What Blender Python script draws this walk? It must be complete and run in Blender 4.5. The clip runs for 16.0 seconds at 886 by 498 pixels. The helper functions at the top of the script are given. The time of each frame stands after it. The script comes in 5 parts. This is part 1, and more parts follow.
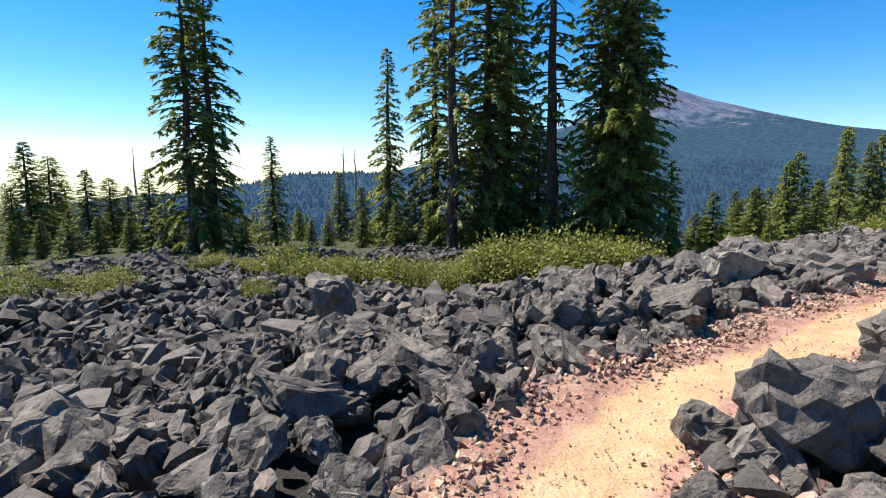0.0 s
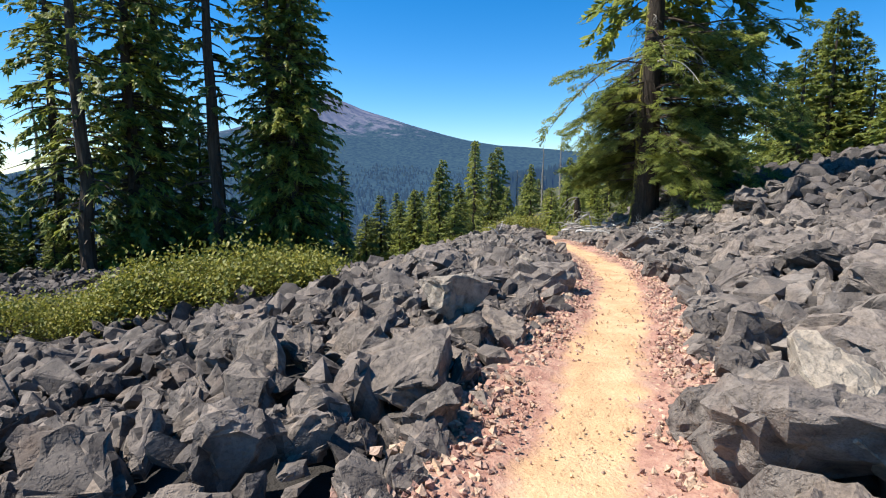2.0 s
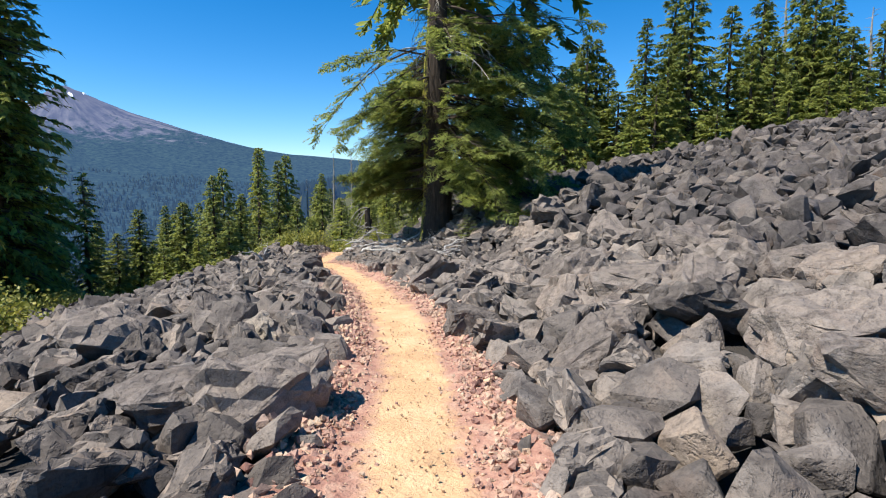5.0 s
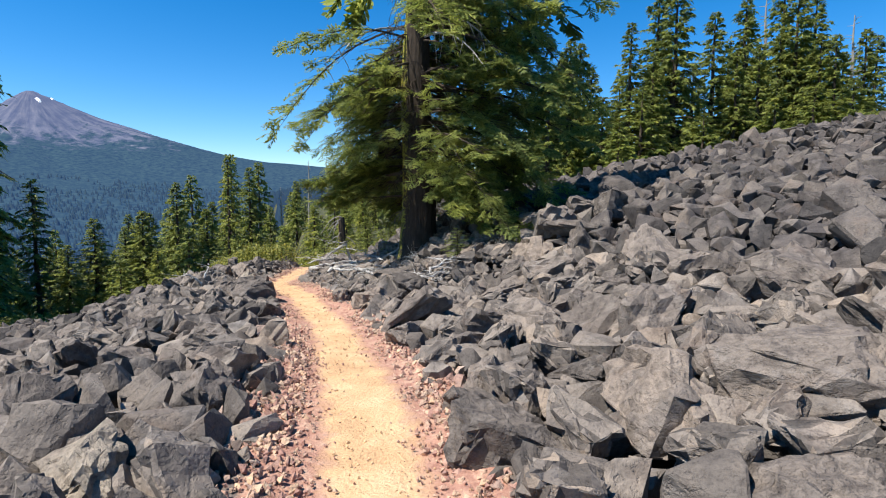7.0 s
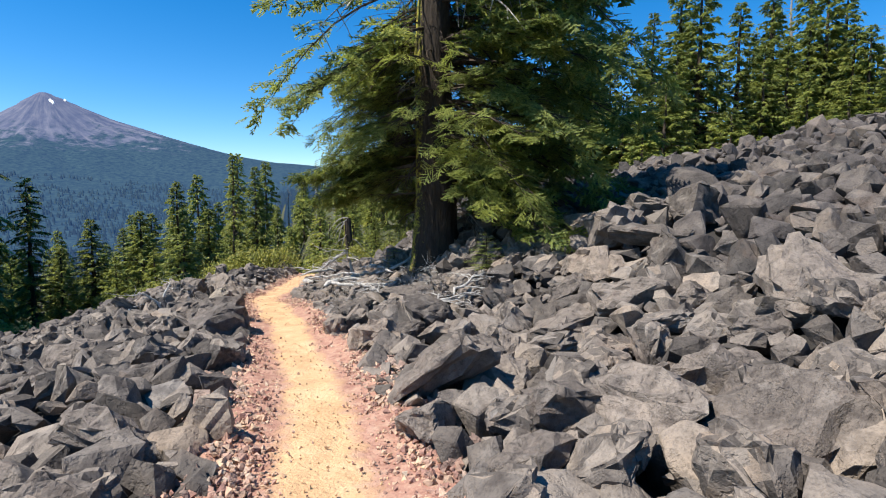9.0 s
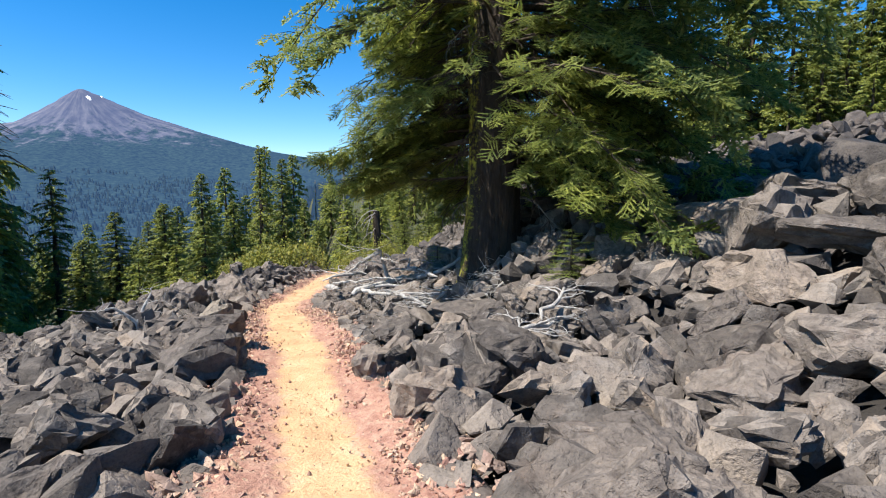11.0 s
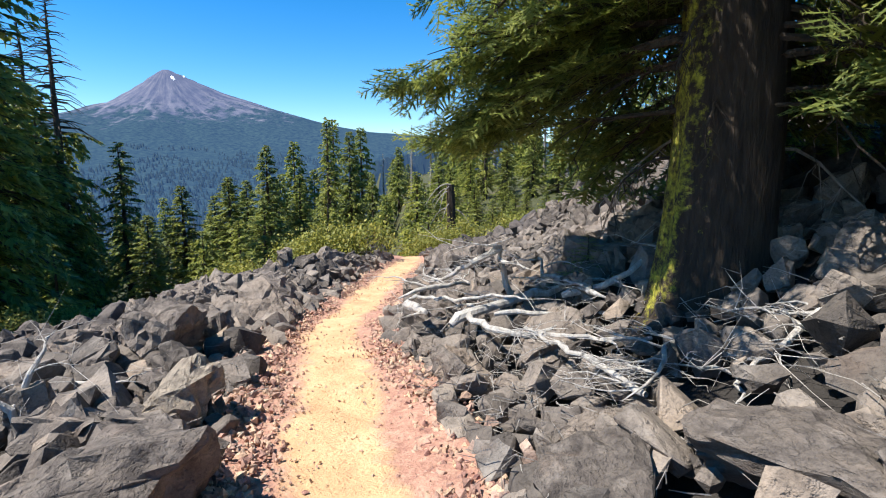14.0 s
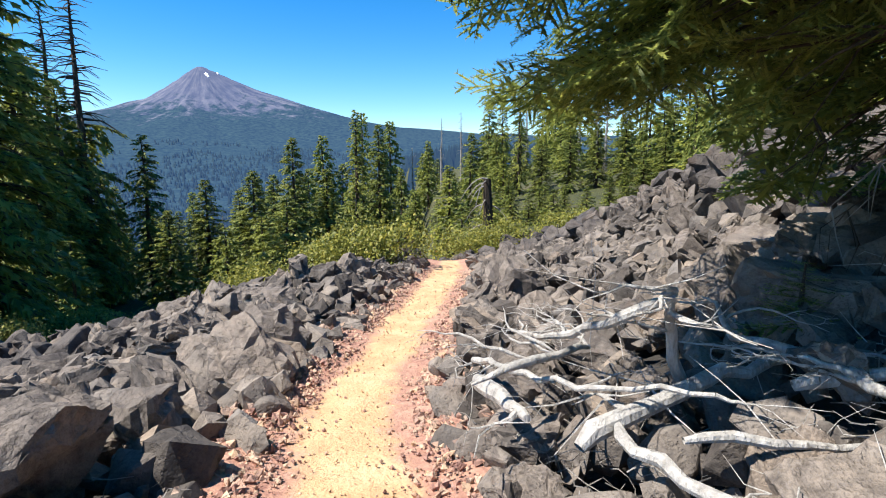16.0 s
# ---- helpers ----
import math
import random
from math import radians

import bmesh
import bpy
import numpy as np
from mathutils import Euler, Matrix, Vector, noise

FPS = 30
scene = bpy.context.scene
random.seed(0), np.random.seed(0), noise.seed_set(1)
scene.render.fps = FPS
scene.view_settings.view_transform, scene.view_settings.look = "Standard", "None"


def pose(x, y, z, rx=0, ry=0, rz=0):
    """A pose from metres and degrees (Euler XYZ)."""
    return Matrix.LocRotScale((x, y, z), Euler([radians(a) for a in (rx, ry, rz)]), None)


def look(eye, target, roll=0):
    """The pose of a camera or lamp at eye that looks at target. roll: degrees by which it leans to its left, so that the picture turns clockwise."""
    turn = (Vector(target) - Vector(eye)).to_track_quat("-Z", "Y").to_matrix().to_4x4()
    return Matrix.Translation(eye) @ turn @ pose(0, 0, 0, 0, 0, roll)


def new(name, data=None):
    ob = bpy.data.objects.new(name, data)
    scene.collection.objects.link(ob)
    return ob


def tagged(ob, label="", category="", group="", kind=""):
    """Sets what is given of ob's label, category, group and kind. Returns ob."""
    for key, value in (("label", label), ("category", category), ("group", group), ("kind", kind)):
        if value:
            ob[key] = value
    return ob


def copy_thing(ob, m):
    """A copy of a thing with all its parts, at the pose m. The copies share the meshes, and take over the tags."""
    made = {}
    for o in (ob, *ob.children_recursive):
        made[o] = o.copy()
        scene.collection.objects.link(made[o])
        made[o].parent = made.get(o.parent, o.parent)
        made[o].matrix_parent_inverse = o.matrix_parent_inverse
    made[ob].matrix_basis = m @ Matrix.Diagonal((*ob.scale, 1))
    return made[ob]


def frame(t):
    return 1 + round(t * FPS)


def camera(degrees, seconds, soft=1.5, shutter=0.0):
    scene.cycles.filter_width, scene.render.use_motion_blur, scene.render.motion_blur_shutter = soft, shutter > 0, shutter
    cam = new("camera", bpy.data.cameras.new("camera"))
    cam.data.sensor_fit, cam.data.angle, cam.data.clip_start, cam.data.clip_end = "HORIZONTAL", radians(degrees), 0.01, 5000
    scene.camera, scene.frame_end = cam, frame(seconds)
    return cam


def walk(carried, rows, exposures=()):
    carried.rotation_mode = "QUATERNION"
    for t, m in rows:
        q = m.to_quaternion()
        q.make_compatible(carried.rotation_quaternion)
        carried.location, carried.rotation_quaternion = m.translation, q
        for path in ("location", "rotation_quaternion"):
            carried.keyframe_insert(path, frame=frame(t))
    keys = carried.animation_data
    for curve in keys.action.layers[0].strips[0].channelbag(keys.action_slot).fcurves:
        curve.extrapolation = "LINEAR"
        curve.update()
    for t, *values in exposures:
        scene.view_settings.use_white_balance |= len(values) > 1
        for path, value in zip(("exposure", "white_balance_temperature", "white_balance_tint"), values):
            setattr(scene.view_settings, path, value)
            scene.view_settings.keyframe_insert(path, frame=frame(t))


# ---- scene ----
cam = camera(77.8, 16.0, 1.1)
METRES, EYE, TILT, LEAN, TURN = 21.5, 1.5, -8.0, 0.0, 0.0
ROWS = [
    (0.0, 0.0, 0.0, 0.0, 0.0, 0.0, 0.0),
    (0.5, 0.0022, 0.0324, 0.0021, -5.58, -0.23, 0.75),
    (1.0, 0.0095, 0.063, 0.0056, -13.35, -0.29, 1.69),
    (1.5, 0.0191, 0.0942, 0.0105, -23.04, -0.51, 2.88),
    (2.0, 0.0332, 0.1192, 0.0133, -32.88, -0.72, 3.96),
    (2.5, 0.0491, 0.1425, 0.0166, -41.43, -1.01, 4.94),
    (3.0, 0.0687, 0.1598, 0.0186, -47.83, -1.45, 5.59),
    (3.5, 0.0932, 0.1774, 0.0206, -51.6, -1.83, 6.1),
    (4.0, 0.1185, 0.1908, 0.0234, -52.77, -1.97, 6.29),
    (6.5, 0.2423, 0.2855, 0.0357, -55.79, -1.08, 6.51),
    (7.0, 0.268, 0.3041, 0.0381, -56.31, -1.08, 6.52),
    (7.5, 0.2929, 0.3248, 0.0405, -56.45, -1.05, 6.49),
    (8.0, 0.3191, 0.3436, 0.0419, -56.31, -0.91, 6.51),
    (10.5, 0.4252, 0.4492, 0.0518, -53.44, -1.34, 6.29),
    (11.0, 0.4462, 0.4711, 0.0516, -52.65, -1.28, 6.28),
    (11.5, 0.4678, 0.4965, 0.0515, -51.08, -1.26, 6.16),
    (12.0, 0.4908, 0.5206, 0.0522, -49.64, -1.83, 6.09),
    (12.5, 0.512, 0.5468, 0.0531, -48.39, -2.74, 5.96),
    (13.0, 0.5346, 0.5728, 0.055, -47.83, -2.96, 6.02),
    (13.5, 0.5514, 0.6, 0.0596, -46.35, -3.09, 5.71),
    (14.0, 0.5721, 0.6255, 0.0616, -45.79, -3.14, 5.85),
    (14.5, 0.591, 0.6508, 0.0617, -44.84, -3.41, 5.74),
    (15.0, 0.6102, 0.6758, 0.0637, -44.3, -3.61, 5.72),
    (15.5, 0.6282, 0.7012, 0.0656, -43.46, -3.6, 5.67),
    (16.0, 0.6464, 0.7269, 0.0684, -42.87, -3.34, 5.57),
]
walk(cam, [(t, pose(0, 0, EYE, TILT, LEAN, TURN) @ pose(METRES * x, METRES * y, METRES * z, 90 + pitch, roll, yaw)) for t, x, y, z, yaw, pitch, roll in ROWS],
     exposures=[(0.0, 0.87), (6.0, 0.83), (8.0, 0.82), (12.0, 0.97), (16.0, 1.06)])


# ---- world, sun ----
SUN_YAW, SUN_EL = 62.0, 57.0          # degrees left of +y, above the horizon
world = bpy.data.worlds.new("sky")
scene.world = world
world.use_nodes = True
wn = world.node_tree
sky = wn.nodes.new("ShaderNodeTexSky")
sky.sky_type = 'NISHITA'
sky.sun_disc = False
sky.sun_elevation = radians(SUN_EL)
sky.sun_rotation = radians(-SUN_YAW)
sky.altitude = 1600
sky.air_density, sky.dust_density, sky.ozone_density = 1.0, 0.2, 3.5
back = wn.nodes["Background"]
back.inputs["Strength"].default_value = 0.104
hue = wn.nodes.new("ShaderNodeHueSaturation")
hue.inputs["Saturation"].default_value = 1.4
wn.links.new(sky.outputs["Color"], hue.inputs["Color"])
wn.links.new(hue.outputs["Color"], back.inputs["Color"])
sun = bpy.data.lights.new("sun", 'SUN')
sun.energy, sun.angle, sun.color = 5.0, radians(0.53), (1.0, 0.95, 0.87)
sun_ob = new("sun", sun)
sd = Vector((-math.sin(radians(SUN_YAW)) * math.cos(radians(SUN_EL)), math.cos(radians(SUN_YAW)) * math.cos(radians(SUN_EL)), math.sin(radians(SUN_EL))))
sun_ob.matrix_world = look(sd * 60, (0, 0, 0))

# ---- materials ----


def material(name):
    m = bpy.data.materials.new(name)
    m.use_nodes = True
    nt = m.node_tree
    b = nt.nodes["Principled BSDF"]
    b.inputs["Specular IOR Level"].default_value = 0.3
    return m, nt, b


def node(nt, kind, **kw):
    n = nt.nodes.new(kind)
    for k, v in kw.items():
        n.inputs[k.replace("_", " ")].default_value = v
    return n


def ramp(nt, fac, stops):
    r = nt.nodes.new("ShaderNodeValToRGB")
    e = r.color_ramp.elements
    while len(e) < len(stops):
        e.new(0.5)
    for el, (p, c) in zip(e, stops):
        el.position = p
        el.color = (*c, 1)
    nt.links.new(fac, r.inputs["Fac"])
    return r.outputs["Color"]


def noise_tex(nt, scale, detail=4.0, rough=0.55, coord="Object"):
    tc = nt.nodes.new("ShaderNodeTexCoord")
    n = node(nt, "ShaderNodeTexNoise", Scale=scale, Detail=detail, Roughness=rough)
    nt.links.new(tc.outputs[coord], n.inputs["Vector"])
    return n.outputs["Fac"]


def blend(nt, fac, a, b, mode='MIX'):
    m = nt.nodes.new("ShaderNodeMix")
    m.data_type = 'RGBA'
    m.blend_type = mode
    for sock, val in ((m.inputs["Factor"], fac), (m.inputs["A"], a), (m.inputs["B"], b)):
        if hasattr(val, "links"):
            nt.links.new(val, sock)
        elif isinstance(val, tuple):
            sock.default_value = (*val, 1)
        else:
            sock.default_value = val
    return m.outputs["Result"]


def bump(nt, b, height, strength, dist):
    n = node(nt, "ShaderNodeBump", Strength=strength, Distance=dist)
    nt.links.new(height, n.inputs["Height"])
    nt.links.new(n.outputs["Normal"], b.inputs["Normal"])


def rock_material(name, dark, mid, light, per_object, pale=(0.24, 0.217, 0.196), rust=(0.18, 0.13, 0.1)):
    """Weathered basalt: each stone has its own grey, with paler crusts, rusty stains and pores."""
    m, nt, b = material(name)
    if per_object:
        rnd = nt.nodes.new("ShaderNodeObjectInfo").outputs["Random"]
    else:
        rnd = nt.nodes.new("ShaderNodeNewGeometry").outputs["Random Per Island"]
    tan = tuple(x * y for x, y in zip(light, (1.12, 1.05, 0.97)))
    base = ramp(nt, rnd, [(0.0, dark), (0.4, mid), (0.86, light), (0.95, tan), (1.0, tuple(0.75 * x for x in pale))])
    big = noise_tex(nt, 2.6, 6, 0.62)
    col = blend(nt, ramp(nt, big, [(0.52, (0, 0, 0)), (0.74, (0.55, 0.55, 0.55))]), base, pale)
    col = blend(nt, 1.0, col, ramp(nt, noise_tex(nt, 5.0, 5, 0.6), [(0.3, (0.5, 0.49, 0.5)), (0.48, (1, 1, 1)), (0.7, (1.3, 1.27, 1.23))]), 'MULTIPLY')
    col = blend(nt, ramp(nt, noise_tex(nt, 1.9, 4, 0.55), [(0.58, (0, 0, 0)), (0.76, (0.55, 0.55, 0.55))]), col, rust)
    fine = noise_tex(nt, 55.0, 3, 0.7)
    col = blend(nt, 1.0, col, ramp(nt, fine, [(0.3, (0.68, 0.68, 0.69)), (0.5, (1, 1, 1)), (0.75, (1.15, 1.14, 1.12))]), 'MULTIPLY')
    nt.links.new(col, b.inputs["Base Color"])
    b.inputs["Roughness"].default_value = 0.85
    mix = nt.nodes.new("ShaderNodeMath")
    mix.operation = 'MULTIPLY_ADD'
    nt.links.new(fine, mix.inputs[0])
    mix.inputs[1].default_value = 0.16
    nt.links.new(noise_tex(nt, 4.0, 5, 0.55), mix.inputs[2])
    pores = ramp(nt, noise_tex(nt, 17.0, 4, 0.6), [(0.34, (0, 0, 0)), (0.5, (1, 1, 1))])
    both = nt.nodes.new("ShaderNodeMath")
    both.operation = 'MULTIPLY_ADD'
    nt.links.new(pores, both.inputs[0])
    both.inputs[1].default_value = 0.2
    nt.links.new(mix.outputs[0], both.inputs[2])
    bump(nt, b, both.outputs[0], 0.9, 0.045)
    return m


MAT_ROCK = rock_material("lava_rock", (0.064, 0.055, 0.048), (0.131, 0.112, 0.097), (0.213, 0.180, 0.150), False)
MAT_BOULDER = rock_material("boulder_rock", (0.083, 0.071, 0.062), (0.144, 0.121, 0.104), (0.209, 0.175, 0.147), True)
MAT_DARK_LAVA = rock_material("dark_lava", (0.054, 0.046, 0.041), (0.103, 0.088, 0.077), (0.172, 0.144, 0.121), False, (0.281, 0.235, 0.199), (0.166, 0.105, 0.068))
MAT_SLOPE = rock_material("slope_lava", (0.048, 0.043, 0.040), (0.085, 0.073, 0.067), (0.125, 0.108, 0.096), False, (0.203, 0.176, 0.150), (0.132, 0.086, 0.059))
MAT_PALE = rock_material("pale_rock", (0.23, 0.19, 0.15), (0.27, 0.228, 0.18), (0.31, 0.265, 0.21), True, (0.36, 0.315, 0.255))
MAT_DARK_BOULDER = rock_material("dark_boulder_rock", (0.070, 0.060, 0.053), (0.133, 0.113, 0.096), (0.213, 0.176, 0.144), True, (0.353, 0.296, 0.240), (0.227, 0.144, 0.091))
MAT_SCORIA = rock_material("red_scoria", (0.235, 0.125, 0.1), (0.36, 0.215, 0.165), (0.48, 0.34, 0.235), False, (0.52, 0.42, 0.32), (0.32, 0.15, 0.11))
MAT_MARGIN = rock_material("margin_stone", (0.123, 0.093, 0.078), (0.257, 0.172, 0.138), (0.380, 0.279, 0.221), False, (0.437, 0.363, 0.294), (0.285, 0.149, 0.110))
MAT_PEBBLE = rock_material("trail_pebble", (0.4, 0.26, 0.15), (0.52, 0.34, 0.19), (0.62, 0.44, 0.26), False, (0.6, 0.45, 0.28), (0.4, 0.22, 0.1))


def ground_material():
    m, nt, b = material("gap_shaded_cinder_ground")
    n = noise_tex(nt, 0.4, 5, 0.6)
    # cinder colour lowered so the gaps between blocks carry deep crevice shade
    col = ramp(nt, n, [(0.3, (0.028, 0.025, 0.023)), (0.7, (0.055, 0.049, 0.044))])
    nt.links.new(col, b.inputs["Base Color"])
    b.inputs["Roughness"].default_value = 0.95
    bump(nt, b, noise_tex(nt, 6, 6, 0.7), 1.0, 0.1)
    return m


def forest_floor_material():
    m, nt, b = material("forest_floor")
    n = noise_tex(nt, 0.25, 6, 0.6)
    col = ramp(nt, n, [(0.3, (0.03, 0.035, 0.018)), (0.5, (0.06, 0.065, 0.025)), (0.7, (0.09, 0.075, 0.045))])
    nt.links.new(col, b.inputs["Base Color"])
    b.inputs["Roughness"].default_value = 0.95
    bump(nt, b, noise_tex(nt, 2, 6, 0.7), 1.0, 0.3)
    return m


def trail_material():
    m, nt, b = material("trail_dirt")
    at = nt.nodes.new("ShaderNodeAttribute")
    at.attribute_name = "across"
    n = noise_tex(nt, 4.5, 5, 0.65)
    sub = nt.nodes.new("ShaderNodeMath")
    sub.operation = 'MULTIPLY_ADD'
    nt.links.new(n, sub.inputs[0])
    sub.inputs[1].default_value = 0.42
    nt.links.new(at.outputs["Fac"], sub.inputs[2])
    fine = noise_tex(nt, 60, 4, 0.7)
    soil = ramp(nt, noise_tex(nt, 2.2, 6, 0.7), [(0.25, (0.44, 0.265, 0.145)), (0.5, (0.57, 0.365, 0.2)), (0.75, (0.67, 0.47, 0.285))])
    red = ramp(nt, noise_tex(nt, 9, 5, 0.7), [(0.3, (0.26, 0.13, 0.1)), (0.5, (0.4, 0.225, 0.165)), (0.72, (0.5, 0.34, 0.245))])
    dark = (0.15, 0.125, 0.11)
    col = blend(nt, ramp(nt, sub.outputs[0], [(0.42, (0, 0, 0)), (0.55, (1, 1, 1))]), soil, red)
    col = blend(nt, ramp(nt, sub.outputs[0], [(0.93, (0, 0, 0)), (1.0, (1, 1, 1))]), col, dark)
    col = blend(nt, 1.0, col, ramp(nt, fine, [(0.3, (0.84, 0.82, 0.8)), (0.55, (1, 1, 1)), (0.75, (1.08, 1.08, 1.06))]), 'MULTIPLY')
    nt.links.new(col, b.inputs["Base Color"])
    b.inputs["Roughness"].default_value = 0.95
    b.inputs["Specular IOR Level"].default_value = 0.1
    add = nt.nodes.new("ShaderNodeMath")
    add.operation = 'ADD'
    nt.links.new(noise_tex(nt, 30, 4, 0.65), add.inputs[0])
    nt.links.new(noise_tex(nt, 9, 6, 0.7), add.inputs[1])
    bump(nt, b, add.outputs[0], 0.75, 0.03)
    return m


def leaf_material(name, a, c, d, trans=0.35):
    """Needles or leaves: own tone for every tuft, light passing through."""
    m, nt, b = material(name)
    geo = nt.nodes.new("ShaderNodeNewGeometry")
    col = ramp(nt, geo.outputs["Random Per Island"], [(0.0, a), (0.5, c), (1.0, d)])
    big = noise_tex(nt, 0.7, 3, 0.5)
    col = blend(nt, 1.0, col, ramp(nt, big, [(0.3, (0.7, 0.75, 0.8)), (0.7, (1.25, 1.2, 0.95))]), 'MULTIPLY')
    nt.links.new(col, b.inputs["Base Color"])
    b.inputs["Roughness"].default_value = 0.5
    tr = nt.nodes.new("ShaderNodeBsdfTranslucent")
    nt.links.new(col, tr.inputs["Color"])
    mx = nt.nodes.new("ShaderNodeMixShader")
    mx.inputs["Fac"].default_value = trans
    nt.links.new(b.outputs["BSDF"], mx.inputs[1])
    nt.links.new(tr.outputs["BSDF"], mx.inputs[2])
    nt.links.new(mx.outputs["Shader"], nt.nodes["Material Output"].inputs["Surface"])
    return m


def bark_material(name, dark, light, moss=0.0):
    m, nt, b = material(name)
    tc = nt.nodes.new("ShaderNodeTexCoord")
    mp = nt.nodes.new("ShaderNodeMapping")
    mp.inputs["Scale"].default_value = (9, 9, 1.6)
    nt.links.new(tc.outputs["Object"], mp.inputs["Vector"])
    n = node(nt, "ShaderNodeTexNoise", Scale=1.6, Detail=6.0, Roughness=0.7)
    nt.links.new(mp.outputs["Vector"], n.inputs["Vector"])
    col = ramp(nt, n.outputs["Fac"], [(0.32, dark), (0.68, light)])
    if moss:
        geo = nt.nodes.new("ShaderNodeNewGeometry")
        dot = nt.nodes.new("ShaderNodeVectorMath")
        dot.operation = 'DOT_PRODUCT'
        nt.links.new(geo.outputs["Normal"], dot.inputs[0])
        dot.inputs[1].default_value = (-0.72, 0.69, 0.0)
        add = nt.nodes.new("ShaderNodeMath")
        add.operation = 'MULTIPLY_ADD'
        nt.links.new(noise_tex(nt, 9.0, 6, 0.75), add.inputs[0])
        add.inputs[1].default_value = 1.5
        nt.links.new(dot.outputs["Value"], add.inputs[2])
        half = nt.nodes.new("ShaderNodeMath")
        half.operation = 'MULTIPLY'
        nt.links.new(add.outputs[0], half.inputs[0])
        half.inputs[1].default_value = 0.5
        col = blend(nt, ramp(nt, half.outputs[0], [(0.8, (0, 0, 0)), (0.9, (moss, moss, moss))]), col, ramp(nt, noise_tex(nt, 22.0, 4, 0.7), [(0.35, (0.13, 0.12, 0.02)), (0.65, (0.5, 0.47, 0.055))]))
    nt.links.new(col, b.inputs["Base Color"])
    b.inputs["Roughness"].default_value = 0.9
    bump(nt, b, n.outputs["Fac"], 1.0, 0.05)
    return m


MAT_GROUND = ground_material()
MAT_FLOOR = forest_floor_material()
MAT_TRAIL = trail_material()
MAT_NEEDLE = leaf_material("fir_needles", (0.1, 0.128, 0.038), (0.2, 0.235, 0.056), (0.33, 0.34, 0.08), 0.42)
MAT_NEEDLE_NEAR = leaf_material("fir_spray_needles", (0.105, 0.14, 0.042), (0.24, 0.285, 0.075), (0.39, 0.41, 0.115), 0.58)
MAT_NEEDLE_DARK = leaf_material("hemlock_needles", (0.125, 0.155, 0.043), (0.265, 0.29, 0.065), (0.42, 0.41, 0.095), 0.48)
MAT_LEAF = leaf_material("shrub_leaves", (0.11, 0.13, 0.028), (0.22, 0.225, 0.042), (0.35, 0.31, 0.065), 0.3)
MAT_BARK = bark_material("bark", (0.028, 0.02, 0.015), (0.1, 0.075, 0.055))
MAT_MOSSY = bark_material("mossy_bark", (0.018, 0.014, 0.011), (0.06, 0.044, 0.032), 0.9)
MAT_GREY = bark_material("grey_dead_wood", (0.16, 0.145, 0.125), (0.36, 0.33, 0.3))
MAT_WHITE = bark_material("bleached_wood", (0.26, 0.24, 0.215), (0.58, 0.55, 0.51))


def far_forest_material():
    m, nt, b = material("distant_forest")
    geo = nt.nodes.new("ShaderNodeNewGeometry")
    col = ramp(nt, geo.outputs["Random Per Island"], [(0.0, (0.012, 0.026, 0.027)), (1.0, (0.032, 0.055, 0.038))])
    nt.links.new(col, b.inputs["Base Color"])
    b.inputs["Roughness"].default_value = 0.9
    # blue emission on the trees stands in for the haze of the valley
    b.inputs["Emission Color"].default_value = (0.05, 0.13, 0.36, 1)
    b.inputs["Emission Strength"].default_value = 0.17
    return m


PEAK_XY = (1388.0, 3772.0)


